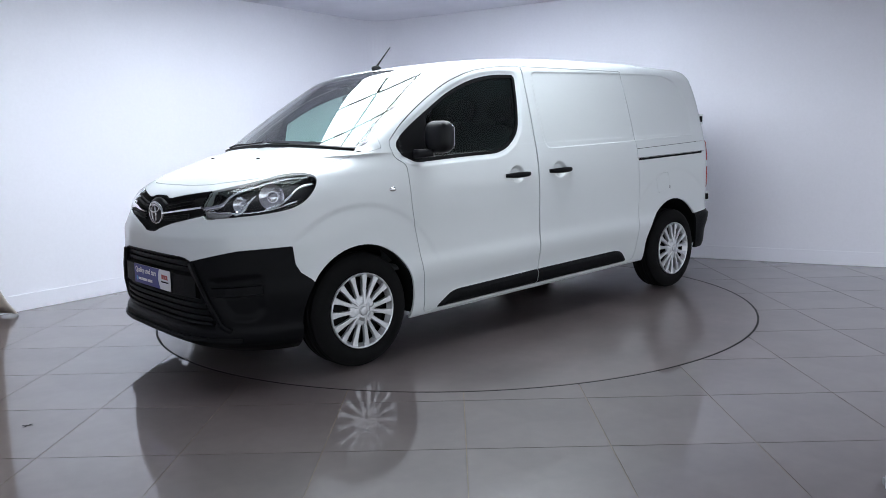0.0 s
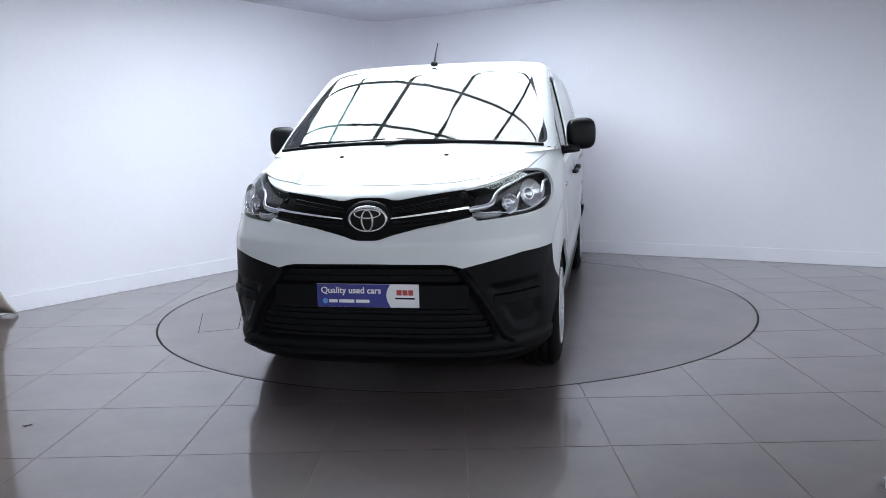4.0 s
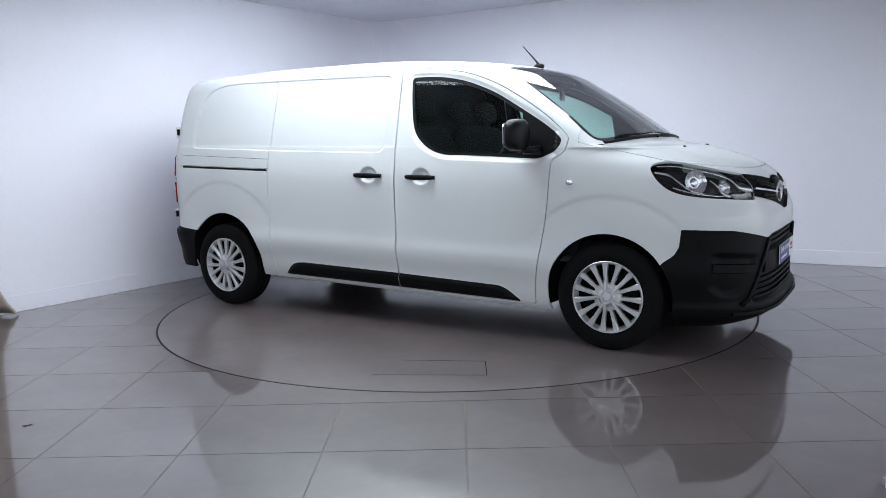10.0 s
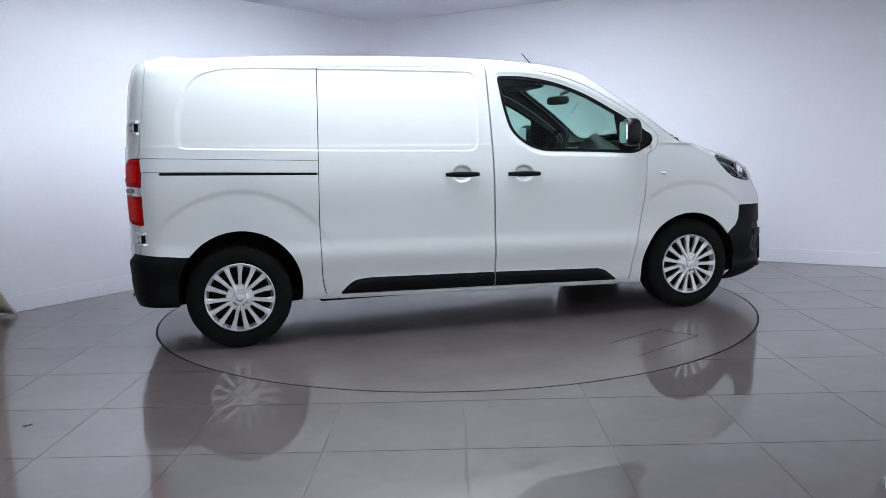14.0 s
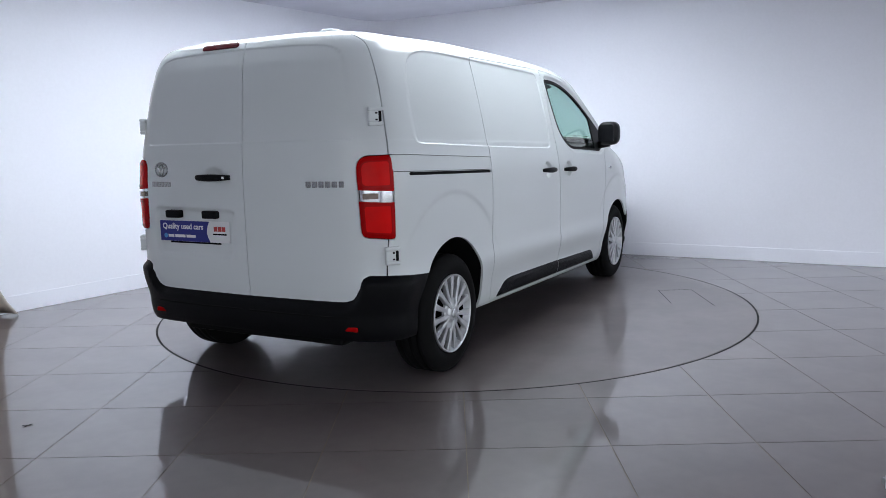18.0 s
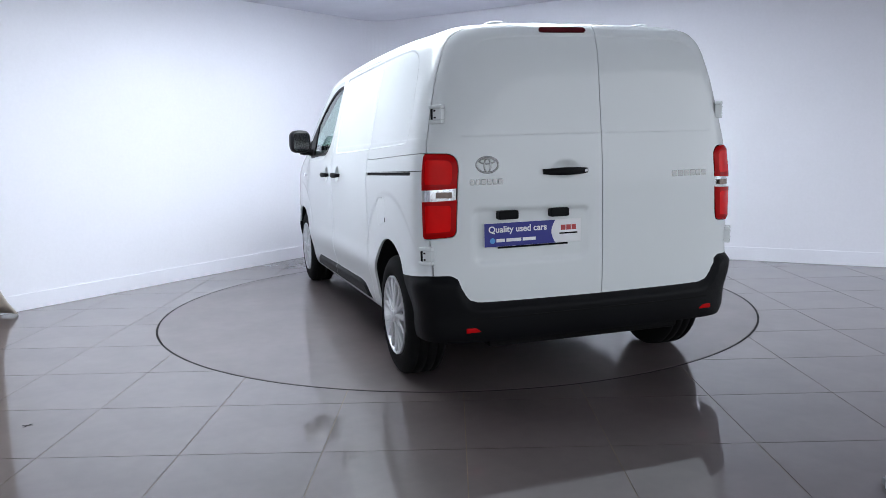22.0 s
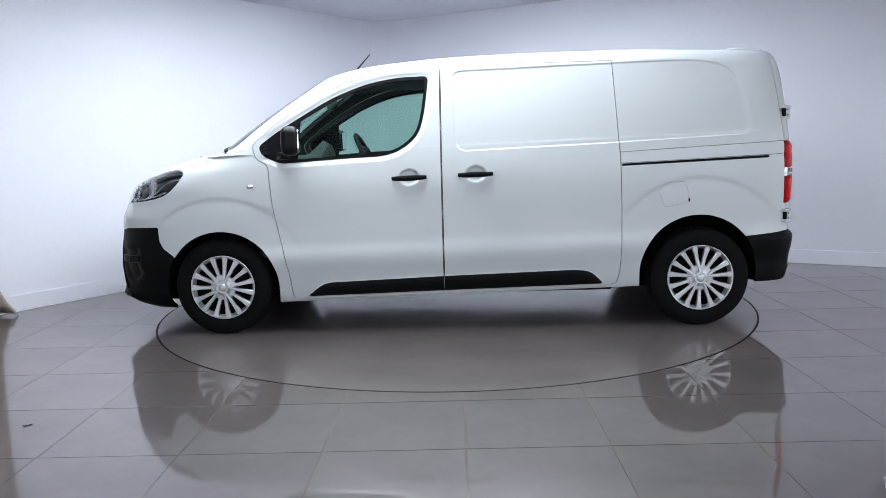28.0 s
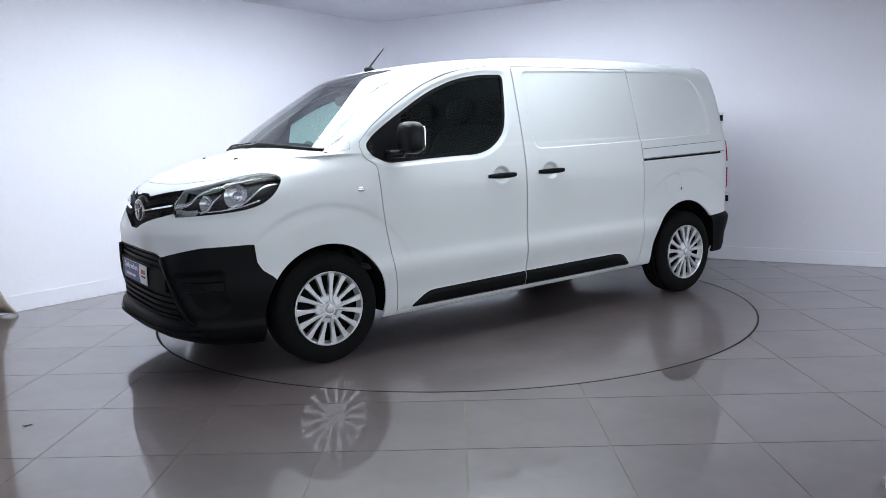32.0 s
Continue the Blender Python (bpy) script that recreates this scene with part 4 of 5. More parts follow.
def ribbon(points, half, thick, bm=None):
    """A flat bar of given half width (vertical) and thickness along points."""
    own = bm or bmesh.new()
    pts = [Vector(p) for p in points]
    rows = []
    for i, p in enumerate(pts):
        d = (pts[min(i + 1, len(pts) - 1)] - pts[max(i - 1, 0)]).normalized()
        out = Vector((1.0, 0, 0)) - d * d.x
        out = out.normalized() if out.length > 0.1 else Vector((0, 0, 1))
        up = d.cross(out).normalized()
        h = half[i] if isinstance(half, (list, tuple)) else half
        rows.append([own.verts.new(p + up * a * h + out * b * thick) for a, b in ((-1, -0.5), (-0.8, 0.5), (0.8, 0.5), (1, -0.5))])
    for a, b in zip(rows, rows[1:]):
        for i in range(4):
            own.faces.new((a[i], a[(i + 1) % 4], b[(i + 1) % 4], b[i]))
    own.faces.new(rows[0])
    own.faces.new(rows[-1][::-1])
    return own


LAMPBACK = material("dark lamp housing", (0.012, 0.012, 0.014), 0.4, spec=0.2, stain=0.1, stain_size=20)
LAMPSTRIP = material("bright silver lamp strip", (0.62, 0.63, 0.66), 0.16, metal=0.85, stain=0.05)
LAMPSATIN = material("ribbed grey lamp plastic", (0.30, 0.30, 0.31), 0.35, metal=0.3, grain=0.2, grain_size=120)
LAMPGREY = material("chrome lamp reflector", (0.70, 0.71, 0.74), 0.12, metal=0.9, grain=0.12, grain_size=60, stain=0.03)
for sign in (1, -1):
    half_keep = (lambda p: p[1] > 0) if sign > 0 else (lambda p: p[1] < 0)
    lamp = part("head_lamp", skin.mesh("lamp", "head_lamp", 0.05, -0.055, half_keep), LAMPBACK, van, "clear head lamp with chrome reflectors")
    part("lens", skin.mesh("lamp", "lens", 0.0, 0.001, half_keep), CLEAR, lamp, "clear plastic lens").visible_shadow = False
    for c, z, r in ((-1.335, 1.030, 0.070), (-1.575, 0.992, 0.046)):
        p = lamp_point(sign, c, z, 0.034)
        q = lamp_point(sign, c, z, 0.0)
        axis = (q - p + Vector((0.012, 0, 0))).normalized()
        rot = axis.to_track_quat("Y", "Z").to_matrix()
        part_bm = lathe([(r, 0.014), (r * 0.96, 0.012), (r * 0.8, 0.003), (r * 0.5, -0.006), (r * 0.34, -0.009), (r * 0.32, -0.002), (r * 0.2, 0.001), (0.001, 0.002)], "y", 26)
        part_bm.transform(Matrix.Translation(p) @ rot.to_4x4())
        part("reflector", part_bm, LAMPGREY, lamp, "round chrome reflector", True)
    guides = [[(-1.895, 0.965), (-1.79, 0.975), (-1.72, 0.990), (-1.66, 1.045), (-1.47, 1.083), (-1.22, 1.122), (-1.09, 1.120)],
              [(-1.62, 0.938), (-1.555, 0.955), (-1.515, 1.000), (-1.46, 1.036)], [(-1.38, 0.962), (-1.27, 0.984), (-1.20, 1.030), (-1.15, 1.074), (-1.05, 1.086)]]
    widths = [[0.014, 0.014, 0.012, 0.008, 0.004, 0.003, 0.002], [0.007, 0.011, 0.009, 0.002], [0.003, 0.008, 0.012, 0.009, 0.003]]
    part("indicator", ribbon([lamp_point(sign, c, z, 0.030) for c, z in ((-1.88, 0.936), (-1.80, 0.935), (-1.70, 0.938), (-1.66, 0.950))], [0.016, 0.018, 0.018, 0.010], 0.006), LAMPSATIN, lamp, "ribbed silver indicator", True)
    for gpts, wd in zip(guides, widths):
        fine = chaikin(gpts, 2, False)
        ww = list(np.interp(np.linspace(0, 1, len(fine)), np.linspace(0, 1, len(wd)), wd)) if isinstance(wd, list) else wd
        part("light_guide", ribbon([lamp_point(sign, c, z, 0.016) for c, z in fine], ww, 0.005), LAMPSTRIP, lamp, "bright silver light strip", True)
    fine = chaikin([(-1.84, 0.955), (-1.70, 0.945), (-1.5, 0.946), (-1.30, 0.965), (-1.15, 1.0)], 2, False)
    part("bezel", ribbon([lamp_point(sign, c, z, 0.024) for c, z in fine], 0.0035, 0.008), LAMPGREY, lamp, "", True)

EMBLEMGREY = material("satin chrome emblem", (0.50, 0.50, 0.50), 0.24, metal=0.95, stain=0.05, stain_size=30)
EMBLEMBLACK = material("satin black emblem back", (0.006, 0.006, 0.007), 0.45, spec=0.15, stain=0.05)
# ---- grille, emblem ----
def front_point(y, z, out):
    return Vector((front_x(y, z) + out, y, z))


for sign in (1, -1):
    top = [(0.125, 0.930), (0.20, 0.938), (0.30, 0.950), (0.40, 0.962), (0.50, 0.975)]
    part("chrome_bar", ribbon([front_point(sign * y, z, 0.002) for y, z in top], [0.0035, 0.005, 0.006, 0.0065, 0.007], 0.012), CHROME, grille, "slim chrome grille bar")
    for dz, n in ((0.036, 0), (0.058, 0), (-0.032, 1), (-0.052, 1)):
        part("slat", ribbon([front_point(sign * y, z + dz * (0.65 + 0.8 * y), -0.010) for y, z in top[:-1]], 0.0065, 0.012), PLASTIC, grille)


def nose_place(z0, out):
    return lambda a, b, h: (front_x(a, z0 + b) + out + h, a, z0 + b)


def dome(a, b):
    return 2.430 + 0.036 * math.sqrt(max(0.0, 1 - (a / 0.126) ** 2 - (b / 0.092) ** 2))


emblem = part("emblem", pillow((2.430, 0, 0.925), (0.036, 0.126, 0.092), 2.0, 32), EMBLEMBLACK, van, "oval black and chrome emblem", True)
disc_place = lambda a, b, h: (dome(a, b) - 0.002 + h, a, 0.925 + b)
part("emblem_ring", ring(0, 0, 0.096, 0.062, 0.015, 0.008, 44, None, disc_place), EMBLEMGREY, emblem, "chrome oval ring", True)
part("emblem_ring", ring(0, -0.006, 0.028, 0.052, 0.012, 0.008, 36, None, disc_place), EMBLEMGREY, emblem, "chrome oval ring", True)
part("emblem_ring", ring(0, 0.028, 0.066, 0.022, 0.012, 0.008, 36, None, disc_place), EMBLEMGREY, emblem, "chrome oval ring", True)

# ---- front bumper detail ----
def bumper_slat(z, reach, out, half, thick):
    ys = np.linspace(-reach, reach, 21)
    return ribbon([front_point(float(y), z, out) for y in ys], half, thick)


for z, reach, half in ((0.672, 0.425, 0.008), (0.640, 0.45, 0.008), (0.445, 0.565, 0.009), (0.412, 0.58, 0.009), (0.378, 0.595, 0.009), (0.345, 0.60, 0.009)):
    part("slat", bumper_slat(z, reach, -0.024, half, 0.018), PLASTIC, front_bumper)
part("plate_band", bumper_slat(0.543, 0.50, -0.020, 0.072, 0.03), PLASTIC, front_bumper)
for sign in (1, -1):
    part("fin", ribbon([front_point(sign * y, z, 0.004) for y, z in ((0.47, 0.675), (0.55, 0.56), (0.61, 0.46), (0.665, 0.34), (0.70, 0.30))], [0.022, 0.018, 0.016, 0.018, 0.03], 0.016), PLASTIC, front_bumper, "", True)
    part("fog_bar", ribbon([front_point(sign * y, z, -0.004) for y, z in ((0.62, 0.52), (0.70, 0.525), (0.77, 0.53), (0.83, 0.535))], 0.028, 0.016), PLASTIC, front_bumper)
part("lip", bumper_slat(0.262, 0.74, 0.004, 0.012, 0.05), PLASTIC, front_bumper)


# ---- number plates with the dealer's print ----
def letters(words, size, mat, name, parent, place, label=""):
    cu = bpy.data.curves.new(name, "FONT")
    cu.body, cu.size, cu.extrude, cu.offset = words, size, 0.0006, 0.0009
    tmp = new("letters_tmp", cu)
    bpy.context.view_layer.update()
    me = bpy.data.meshes.new_from_object(tmp.evaluated_get(bpy.context.evaluated_depsgraph_get()))
    bpy.data.objects.remove(tmp)
    me.transform(place)
    return part(name, me, mat, parent, label)


RED = material("red print", (0.45, 0.05, 0.05), 0.4, stain=0.05)
SKYBLUE = material("light blue print", (0.08, 0.30, 0.65), 0.4, stain=0.05)


def build_plate(m):
    """A plate 520 x 111 mm in its own plane: a to the right, b up, h outwards; m maps to the van."""
    W, H = 0.526, 0.117
    def flat(name, pts, h0, h1, mat, label=""):
        bm = bmesh.new()
        slab([(a, b, h0) for a, b in pts], h1 - h0, (0, 0, 1), bm)
        bm.transform(m)
        return part(name, bm, mat, plate, label)
    bm = box(-W / 2, W / 2, -H / 2, H / 2, 0, 0.006, 0.002, 2)
    bm.transform(m)
    plate = part("number_plate", bm, WHITEP, van, "blue and white dealer plate")
    split = 0.115
    pts = [(-W / 2 + 0.001, -H / 2 + 0.001), (split + 0.004, -H / 2 + 0.001)] + [(split + 0.004 - 0.022 * math.sin(math.pi * k / 10), -H / 2 + (H - 0.002) * k / 10 + 0.001) for k in range(1, 10)] + [(split + 0.004, H / 2 - 0.001), (-W / 2 + 0.001, H / 2 - 0.001)]
    flat("blue_field", pts, 0.0061, 0.0068, BLUE, "deep blue printed field")
    letters("Quality used cars", 0.0445, WHITEP, "lettering", plate, m @ Matrix.Translation((-W / 2 + 0.022, 0.012, 0.0072)), "white printed words")
    flat("print_mark", [(-0.220 + 0.014 * math.cos(t), -0.028 + 0.014 * math.sin(t)) for t in (2 * math.pi * k / 20 for k in range(20))], 0.0069, 0.0075, SKYBLUE)
    for a0, a1 in ((-0.200, -0.155), (-0.147, -0.068), (-0.060, 0.010)):
        flat("print_bar", [(a0, -0.036), (a1, -0.036), (a1, -0.020), (a0, -0.020)], 0.0069, 0.0075, WHITEP, "pale printed bar")
    for a0, a1 in ((0.150, 0.176), (0.180, 0.206), (0.210, 0.234)):
        flat("print_bar", [(a0, 0.004), (a1, 0.004), (a1, 0.030), (a0, 0.030)], 0.0061, 0.0068, RED, "dull red printed block")
    flat("print_bar", [(0.142, -0.016), (0.242, -0.016), (0.242, -0.008), (0.142, -0.008)], 0.0061, 0.0068, DARK, "dark printed bar")
    flat("print_bar", [(-0.19, -H / 2 - 0.010), (0.19, -H / 2 - 0.010), (0.19, -H / 2 + 0.004), (-0.19, -H / 2 + 0.004)], -0.004, 0.003, DARK, "black plate holder edge")


build_plate(Matrix.Translation((2.504, 0.0, 0.551)) @ Matrix(((0, 0, 1, 0), (1, 0, 0, 0), (0, 1, 0, 0), (0, 0, 0, 1))))
build_plate(Matrix.Translation((-2.311, 0.353, 0.837)) @ Matrix(((0, 0, -1, 0), (-1, 0, 0, 0), (0, 1, 0, 0), (0, 0, 0, 1))) @ Matrix.Rotation(math.radians(0.0), 4, "Z"))

# ---- tail lamps ----
STOPRED = material("dark red lamp lens", (0.07, 0.002, 0.005), 0.3, spec=0.12, stain=0.05, stain_size=20)
REDCORE = material("bright red inner lens", (0.74, 0.003, 0.004), 0.22, spec=0.10, stain=0.10, stain_size=8)
AMBER = material("smoky amber bulb", (0.22, 0.16, 0.13), 0.2, coat=0.4, stain=0.3, stain_size=40)
for sign in (1, -1):
    half_keep = (lambda p: p[1] > 0) if sign > 0 else (lambda p: p[1] < 0)
    tail = part("tail_lamp", skin.mesh("tail", "tail_lamp", 0.03, 0.003, half_keep), REDLENS, van, "red tail lamp with a clear middle band")
    part("lens_low", skin.mesh("tail_low", "lens_low", 0.03, 0.003, half_keep), REDLENS, tail, "red lower lens")
    part("lens_core", skin.mesh("tail_core", "lens_core", 0.003, 0.0005, half_keep), REDCORE, tail, "bright red inner lens")
    part("lens_core", skin.mesh("core_low", "lens_core", 0.003, 0.0005, half_keep), REDCORE, tail, "bright red inner lens")
    part("lens_band", skin.mesh("tail_mid", "lens_band", 0.03, -0.010, half_keep), LAMPGREY, tail, "clear silver middle band")
    inner = [(y, 1.04) for y in (0.765, 0.80, 0.835)]
    part("bulb", ribbon([(rear_x(y, z) - 0.013, sign * y, z) for y, z in inner], 0.014, 0.01), AMBER, tail, "amber bulb")
    # dark seal round the lamp
    for label in (("tail", "tail_core"), ("tail_low", "core_low")):
        part("seal", skin.mesh(label, "seal", 0.02, -0.006, half_keep), DARK, tail)
part("stop_lamp", skin.mesh("stop", "stop_lamp", 0.02, 0.006), STOPRED, van, "slim red high level brake lamp")

# ---- hinges on the rear corners ----
for sign in (1, -1):
    for z in (1.428, 0.742):
        bm = bmesh.new()
        hx = -2.195
        hy = side_y(hx, z)
        for lo, hi in ((-0.045, -0.026), (0.026, 0.045)):
            box(-0.040, 0.034, -0.017, 0.017, lo, hi, 0.005, 2, bm)
        box(-0.040, 0.010, -0.017, 0.017, -0.0262, 0.0262, 0.004, 2, bm)
        lay = Matrix.Translation((hx - 0.014, sign * (hy + 0.004), z)) @ Matrix.Rotation(math.radians(sign * 40), 4, "Z")
        bm.transform(lay)
        hinge = part("hinge", bm, PAINT, van, "white painted door hinge")
        slot = box(0.0105, 0.026, -0.012, 0.012, -0.0255, 0.0255, 0.003, 1)
        slot.transform(lay)
        part("slot", slot, DARK, hinge, "black hinge gap")
        for dz in (0.016, -0.016):
            pin = box(-0.008, 0.004, sign * 0.0165 - 0.0016, sign * 0.0165 + 0.0016, dz - 0.004, dz + 0.004, 0.001, 1)
            pin.transform(lay)
            part("pin", pin, DARK, hinge, "small dark hinge pin")


# ---- handles ----
def bar_handle(sign, x0, x1, z, parent):
    """A bowed black grip along the door's side."""
    rows = []
    bm = bmesh.new()
    n = 16
    for i in range(n + 1):
        t = i / n
        x = x0 + (x1 - x0) * t
        zz = z - RAKE * (x - (x0 + x1) / 2)
        out = side_y(x, zz) + 0.006 + 0.026 * math.sin(math.pi * min(max(t * 1.0, 0), 1)) ** 0.5
        hh = 0.0195 * (0.45 + 0.55 * math.sin(math.pi * (0.08 + 0.84 * t)) ** 0.7)
        th = 0.013
        rows.append([bm.verts.new((x, sign * (out + th * math.cos(a)), zz + hh * math.sin(a))) for a in (2 * math.pi * k / 10 for k in range(10))])
    for a, b in zip(rows, rows[1:]):
        for k in range(10):
            bm.faces.new((a[k], a[(k + 1) % 10], b[(k + 1) % 10], b[k]))
    bm.faces.new(rows[0])
    bm.faces.new(rows[-1][::-1])
    return part("door_handle", bm, PLASTIC, parent, "black plastic pull handle", True)


for sign in (1, -1):
    h1 = bar_handle(sign, 0.202, 0.437, 1.058, doors[sign])
    part("key_lock", box(0.213, 0.229, sign * (side_y(0.22, 1.06) + 0.022) - 0.004, sign * (side_y(0.22, 1.06) + 0.022) + 0.004, 1.052, 1.068, 0.003, 2), CHROME, h1, "small chrome lock")
    bar_handle(sign, -0.245, -0.009, 1.070, sliders[sign])
rows = []
bm = bmesh.new()
for i in range(17):
    t = i / 16
    y = 0.300 - 0.242 * t
    out = rear_x(y, 1.136) - 0.006 - 0.026 * math.sin(math.pi * t) ** 0.5
    hh = 0.020 * (0.45 + 0.55 * math.sin(math.pi * (0.08 + 0.84 * t)) ** 0.7)
    rows.append([bm.verts.new((out - 0.013 * math.cos(a), y, 1.136 + hh * math.sin(a))) for a in (2 * math.pi * k / 10 for k in range(10))])
for a, b in zip(rows, rows[1:]):
    for k in range(10):
        bm.faces.new((a[k], a[(k + 1) % 10], b[(k + 1) % 10], b[k]))
bm.faces.new(rows[0])
bm.faces.new(rows[-1][::-1])
rear_handle = part("door_handle", bm, PLASTIC, rear_door_left, "black plastic pull handle", True)
part("key_lock", box(-2.358, -2.350, 0.072, 0.088, 1.129, 1.143, 0.003, 2), CHROME, rear_handle, "small chrome lock")
for y0, y1 in ((0.440, 0.545), (0.165, 0.268)):
    part("plate_lamp", box(-2.341, -2.286, y0, y1, 0.912, 0.955, 0.008, 3), PLASTIC, rear_door_left, "black number plate lamp")
# rear badge and word bars
back_place = lambda a, b, h: (rear_x(0.588 - a, 1.180 + b) - 0.001 - h, 0.588 - a, 1.180 + b)
BADGE = material("worn chrome badge", (0.38, 0.38, 0.38), 0.25, metal=0.9, stain=0.06, stain_size=30)
part("badge", ring(0, 0, 0.054, 0.038, 0.010, 0.007, 36, None, back_place), BADGE, rear_door_left, "chrome oval badge", True)
part("badge", ring(0, -0.004, 0.016, 0.033, 0.008, 0.006, 28, None, back_place), BADGE, rear_door_left, "chrome oval badge", True)
part("badge", ring(0, 0.018, 0.038, 0.013, 0.008, 0.006, 28, None, back_place), BADGE, rear_door_left, "chrome oval badge", True)


def word_bars(y0, y1, z, height, count, parent):
    step = (y1 - y0) / count
    for k in range(count):
        a, b = y0 + step * k, y0 + step * (k + 0.78)
        x = rear_x((a + b) / 2, z)
        part("badge_bar", box(x - 0.005, x + 0.002, min(a, b), max(a, b), z - height / 2, z + height / 2, 0.0015, 1), BADGE, parent, "small chrome badge block")


word_bars(0.676, 0.507, 1.098, 0.027, 6, rear_door_left)
word_bars(-0.444, -0.675, 1.100, 0.030, 6, rear_door_right)
# reflectors low in the rear bumper
for sign in (1, -1):
    x = rear_x(0.665, 0.37) - 0.037
    part("reflector", box(x - 0.001, x + 0.01, sign * 0.665 - 0.046, sign * 0.665 + 0.046, 0.355, 0.379, 0.004, 2), REDLENS, rear_bumper, "red rear reflector")
    part("bumper_groove", ribbon([(rear_x(sign * y, 0.42) - 0.024, sign * y, 0.425) for y in (0.02, 0.3, 0.55, 0.68)], 0.004, 0.02), DARK, rear_bumper)

# side badge repeaters
for sign in (1, -1):
    y = side_y(1.402, 1.026)
    rep = part("side_repeater", pillow((1.402, sign * (y + 0.002), 1.026), (0.025, 0.010, 0.014), 2.4, 16), CHROME, van, "small clear side repeater lamp", True)

# ---- door mirrors ----
for sign in (1, -1):
    turn = Matrix.Rotation(math.radians(sign * 8), 3, "Z")
    bm = pillow((1.095, sign * 1.000, 1.323), (0.060, 0.091, 0.098), 3.3, 28, None, turn)
    mirror = part("door_mirror", bm, MIRRORBLACK, doors[sign], "black plastic door mirror", True)
    bm = bmesh.new()
    pts = rounded([(-0.070, -0.074), (0.070, -0.074), (0.070, 0.074), (-0.070, 0.074)], 0.03)
    slab([turn @ Vector((-0.053, a, b)) + Vector((1.095, sign * 1.000, 1.323)) for a, b in pts], 0.008, turn @ Vector((-1, 0, 0)), bm)
    part("mirror_glass", bm, CHROME, mirror, "mirror glass")
    part("arm", ribbon([(1.20, sign * 0.885, 1.225), (1.17, sign * 0.93, 1.228), (1.13, sign * 0.98, 1.232)], [0.030, 0.026, 0.026], 0.05), MIRRORBLACK, mirror, "", True)

# ---- wipers, washer jets, aerial ----
def screen_point(y, z, out=0.012):
    x = front_x(y, z)
    return Vector((x + out * 0.6, y, z + out * 0.8))


for y0, y1, z0, z1 in ((-0.05, 0.52, 1.312, 1.284), (-0.62, -0.12, 1.290, 1.312)):
    wiper = part("wiper", tube([screen_point(y0 + (y1 - y0) * k / 10, z0 + (z1 - z0) * k / 10, 0.009) for k in range(11)], 0.0036, 8), PLASTIC, van, "black wiper blade")
    ym = (y0 + y1) / 2
    part("wiper_arm", tube([screen_point(y0 - 0.06, 1.283, 0.008), screen_point(y0 + 0.05, 1.297, 0.012), screen_point(ym, (z0 + z1) / 2, 0.013)], [0.008, 0.0055, 0.0035], 8), PLASTIC, wiper)
cowl = bmesh.new()
ys = np.linspace(-0.80, 0.80, 33)
ribbon([Vector((front_x(float(y), 1.285 - 0.03 * (abs(y) / 0.8) ** 2) - 0.012, float(y), 1.288 - 0.035 * (abs(y) / 0.8) ** 2)) for y in ys], 0.022, 0.02, cowl)
part("cowl", cowl, PLASTIC, van, "black scuttle panel below the windscreen")
for sign in (1, -1):
    z = roof_z(1.93, sign * 0.30)
    part("washer_jet", pillow((1.93, sign * 0.30, z + 0.010), (0.012, 0.014, 0.008), 2.5, 10), PLASTIC, van, "small black washer jet", True)
az = roof_z(0.79, 0)
aerial = part("aerial", pillow((0.79, 0, az + 0.010), (0.040, 0.022, 0.020), 2.5, 14), PLASTIC, van, "thin black roof aerial", True)
part("rod", tube([(0.79, 0, az + 0.02), (0.76, 0, az + 0.055), (0.66, 0, az + 0.165)], [0.010, 0.006, 0.003], 8), PLASTIC, aerial)
# low roof fittings near the back
for sign in (1, -1):
    z = roof_z(-2.02, sign * 0.42)
    part("roof_fixing", pillow((-2.0, sign * 0.42, z + 0.004), (0.07, 0.045, 0.012), 2.6, 14), PAINT, van, "white roof bar fixing cover", True)
z = roof_z(-1.9, -0.02)
part("roof_strip", box(-1.95, -1.90, -0.25, 0.20, z - 0.004, z + 0.018, 0.004, 2), PLASTIC, van, "thin dark strip on the roof")

# ---- cabin ----
part("bulkhead", slab([(-0.06, -0.80, 0.40), (-0.06, 0.80, 0.40), (-0.06, 0.84, 1.1), (-0.06, 0.74, 1.62), (-0.06, 0.58, 1.78), (-0.06, -0.58, 1.78), (-0.06, -0.74, 1.62), (-0.06, -0.84, 1.1)], 0.03, (-1, 0, 0)), DARKGREY, van, "dark grey load bay bulkhead")
part("cabin_floor", box(-0.06, 1.75, -0.82, 0.82, 0.52, 0.56, 0.01, 1), DARKGREY, van)
dash = bmesh.new()
prof = [(1.72, 1.16), (1.60, 1.205), (1.40, 1.205), (1.24, 1.215), (1.12, 1.205), (1.05, 1.16), (1.08, 1.05), (1.12, 0.90), (1.20, 0.70), (1.60, 0.60)]
rows = []
for y in np.linspace(-0.80, 0.80, 25):
    sink = 0.05 * (abs(y) / 0.8) ** 4
    hump = 0.125 * math.exp(-((y + 0.38) / 0.19) ** 2)
    rows.append([dash.verts.new((x - (0.20 * (abs(y) / 0.8) ** 3 if x > 1.5 else 0), float(y), z - sink + (hump if 1.0 < x < 1.2 and z > 1.15 else 0))) for x, z in prof])
for a, b in zip(rows, rows[1:]):
    for i in range(len(prof) - 1):
        dash.faces.new((a[i], a[i + 1], b[i + 1], b[i]))
dash.faces.new(rows[0])
dash.faces.new(rows[-1][::-1])
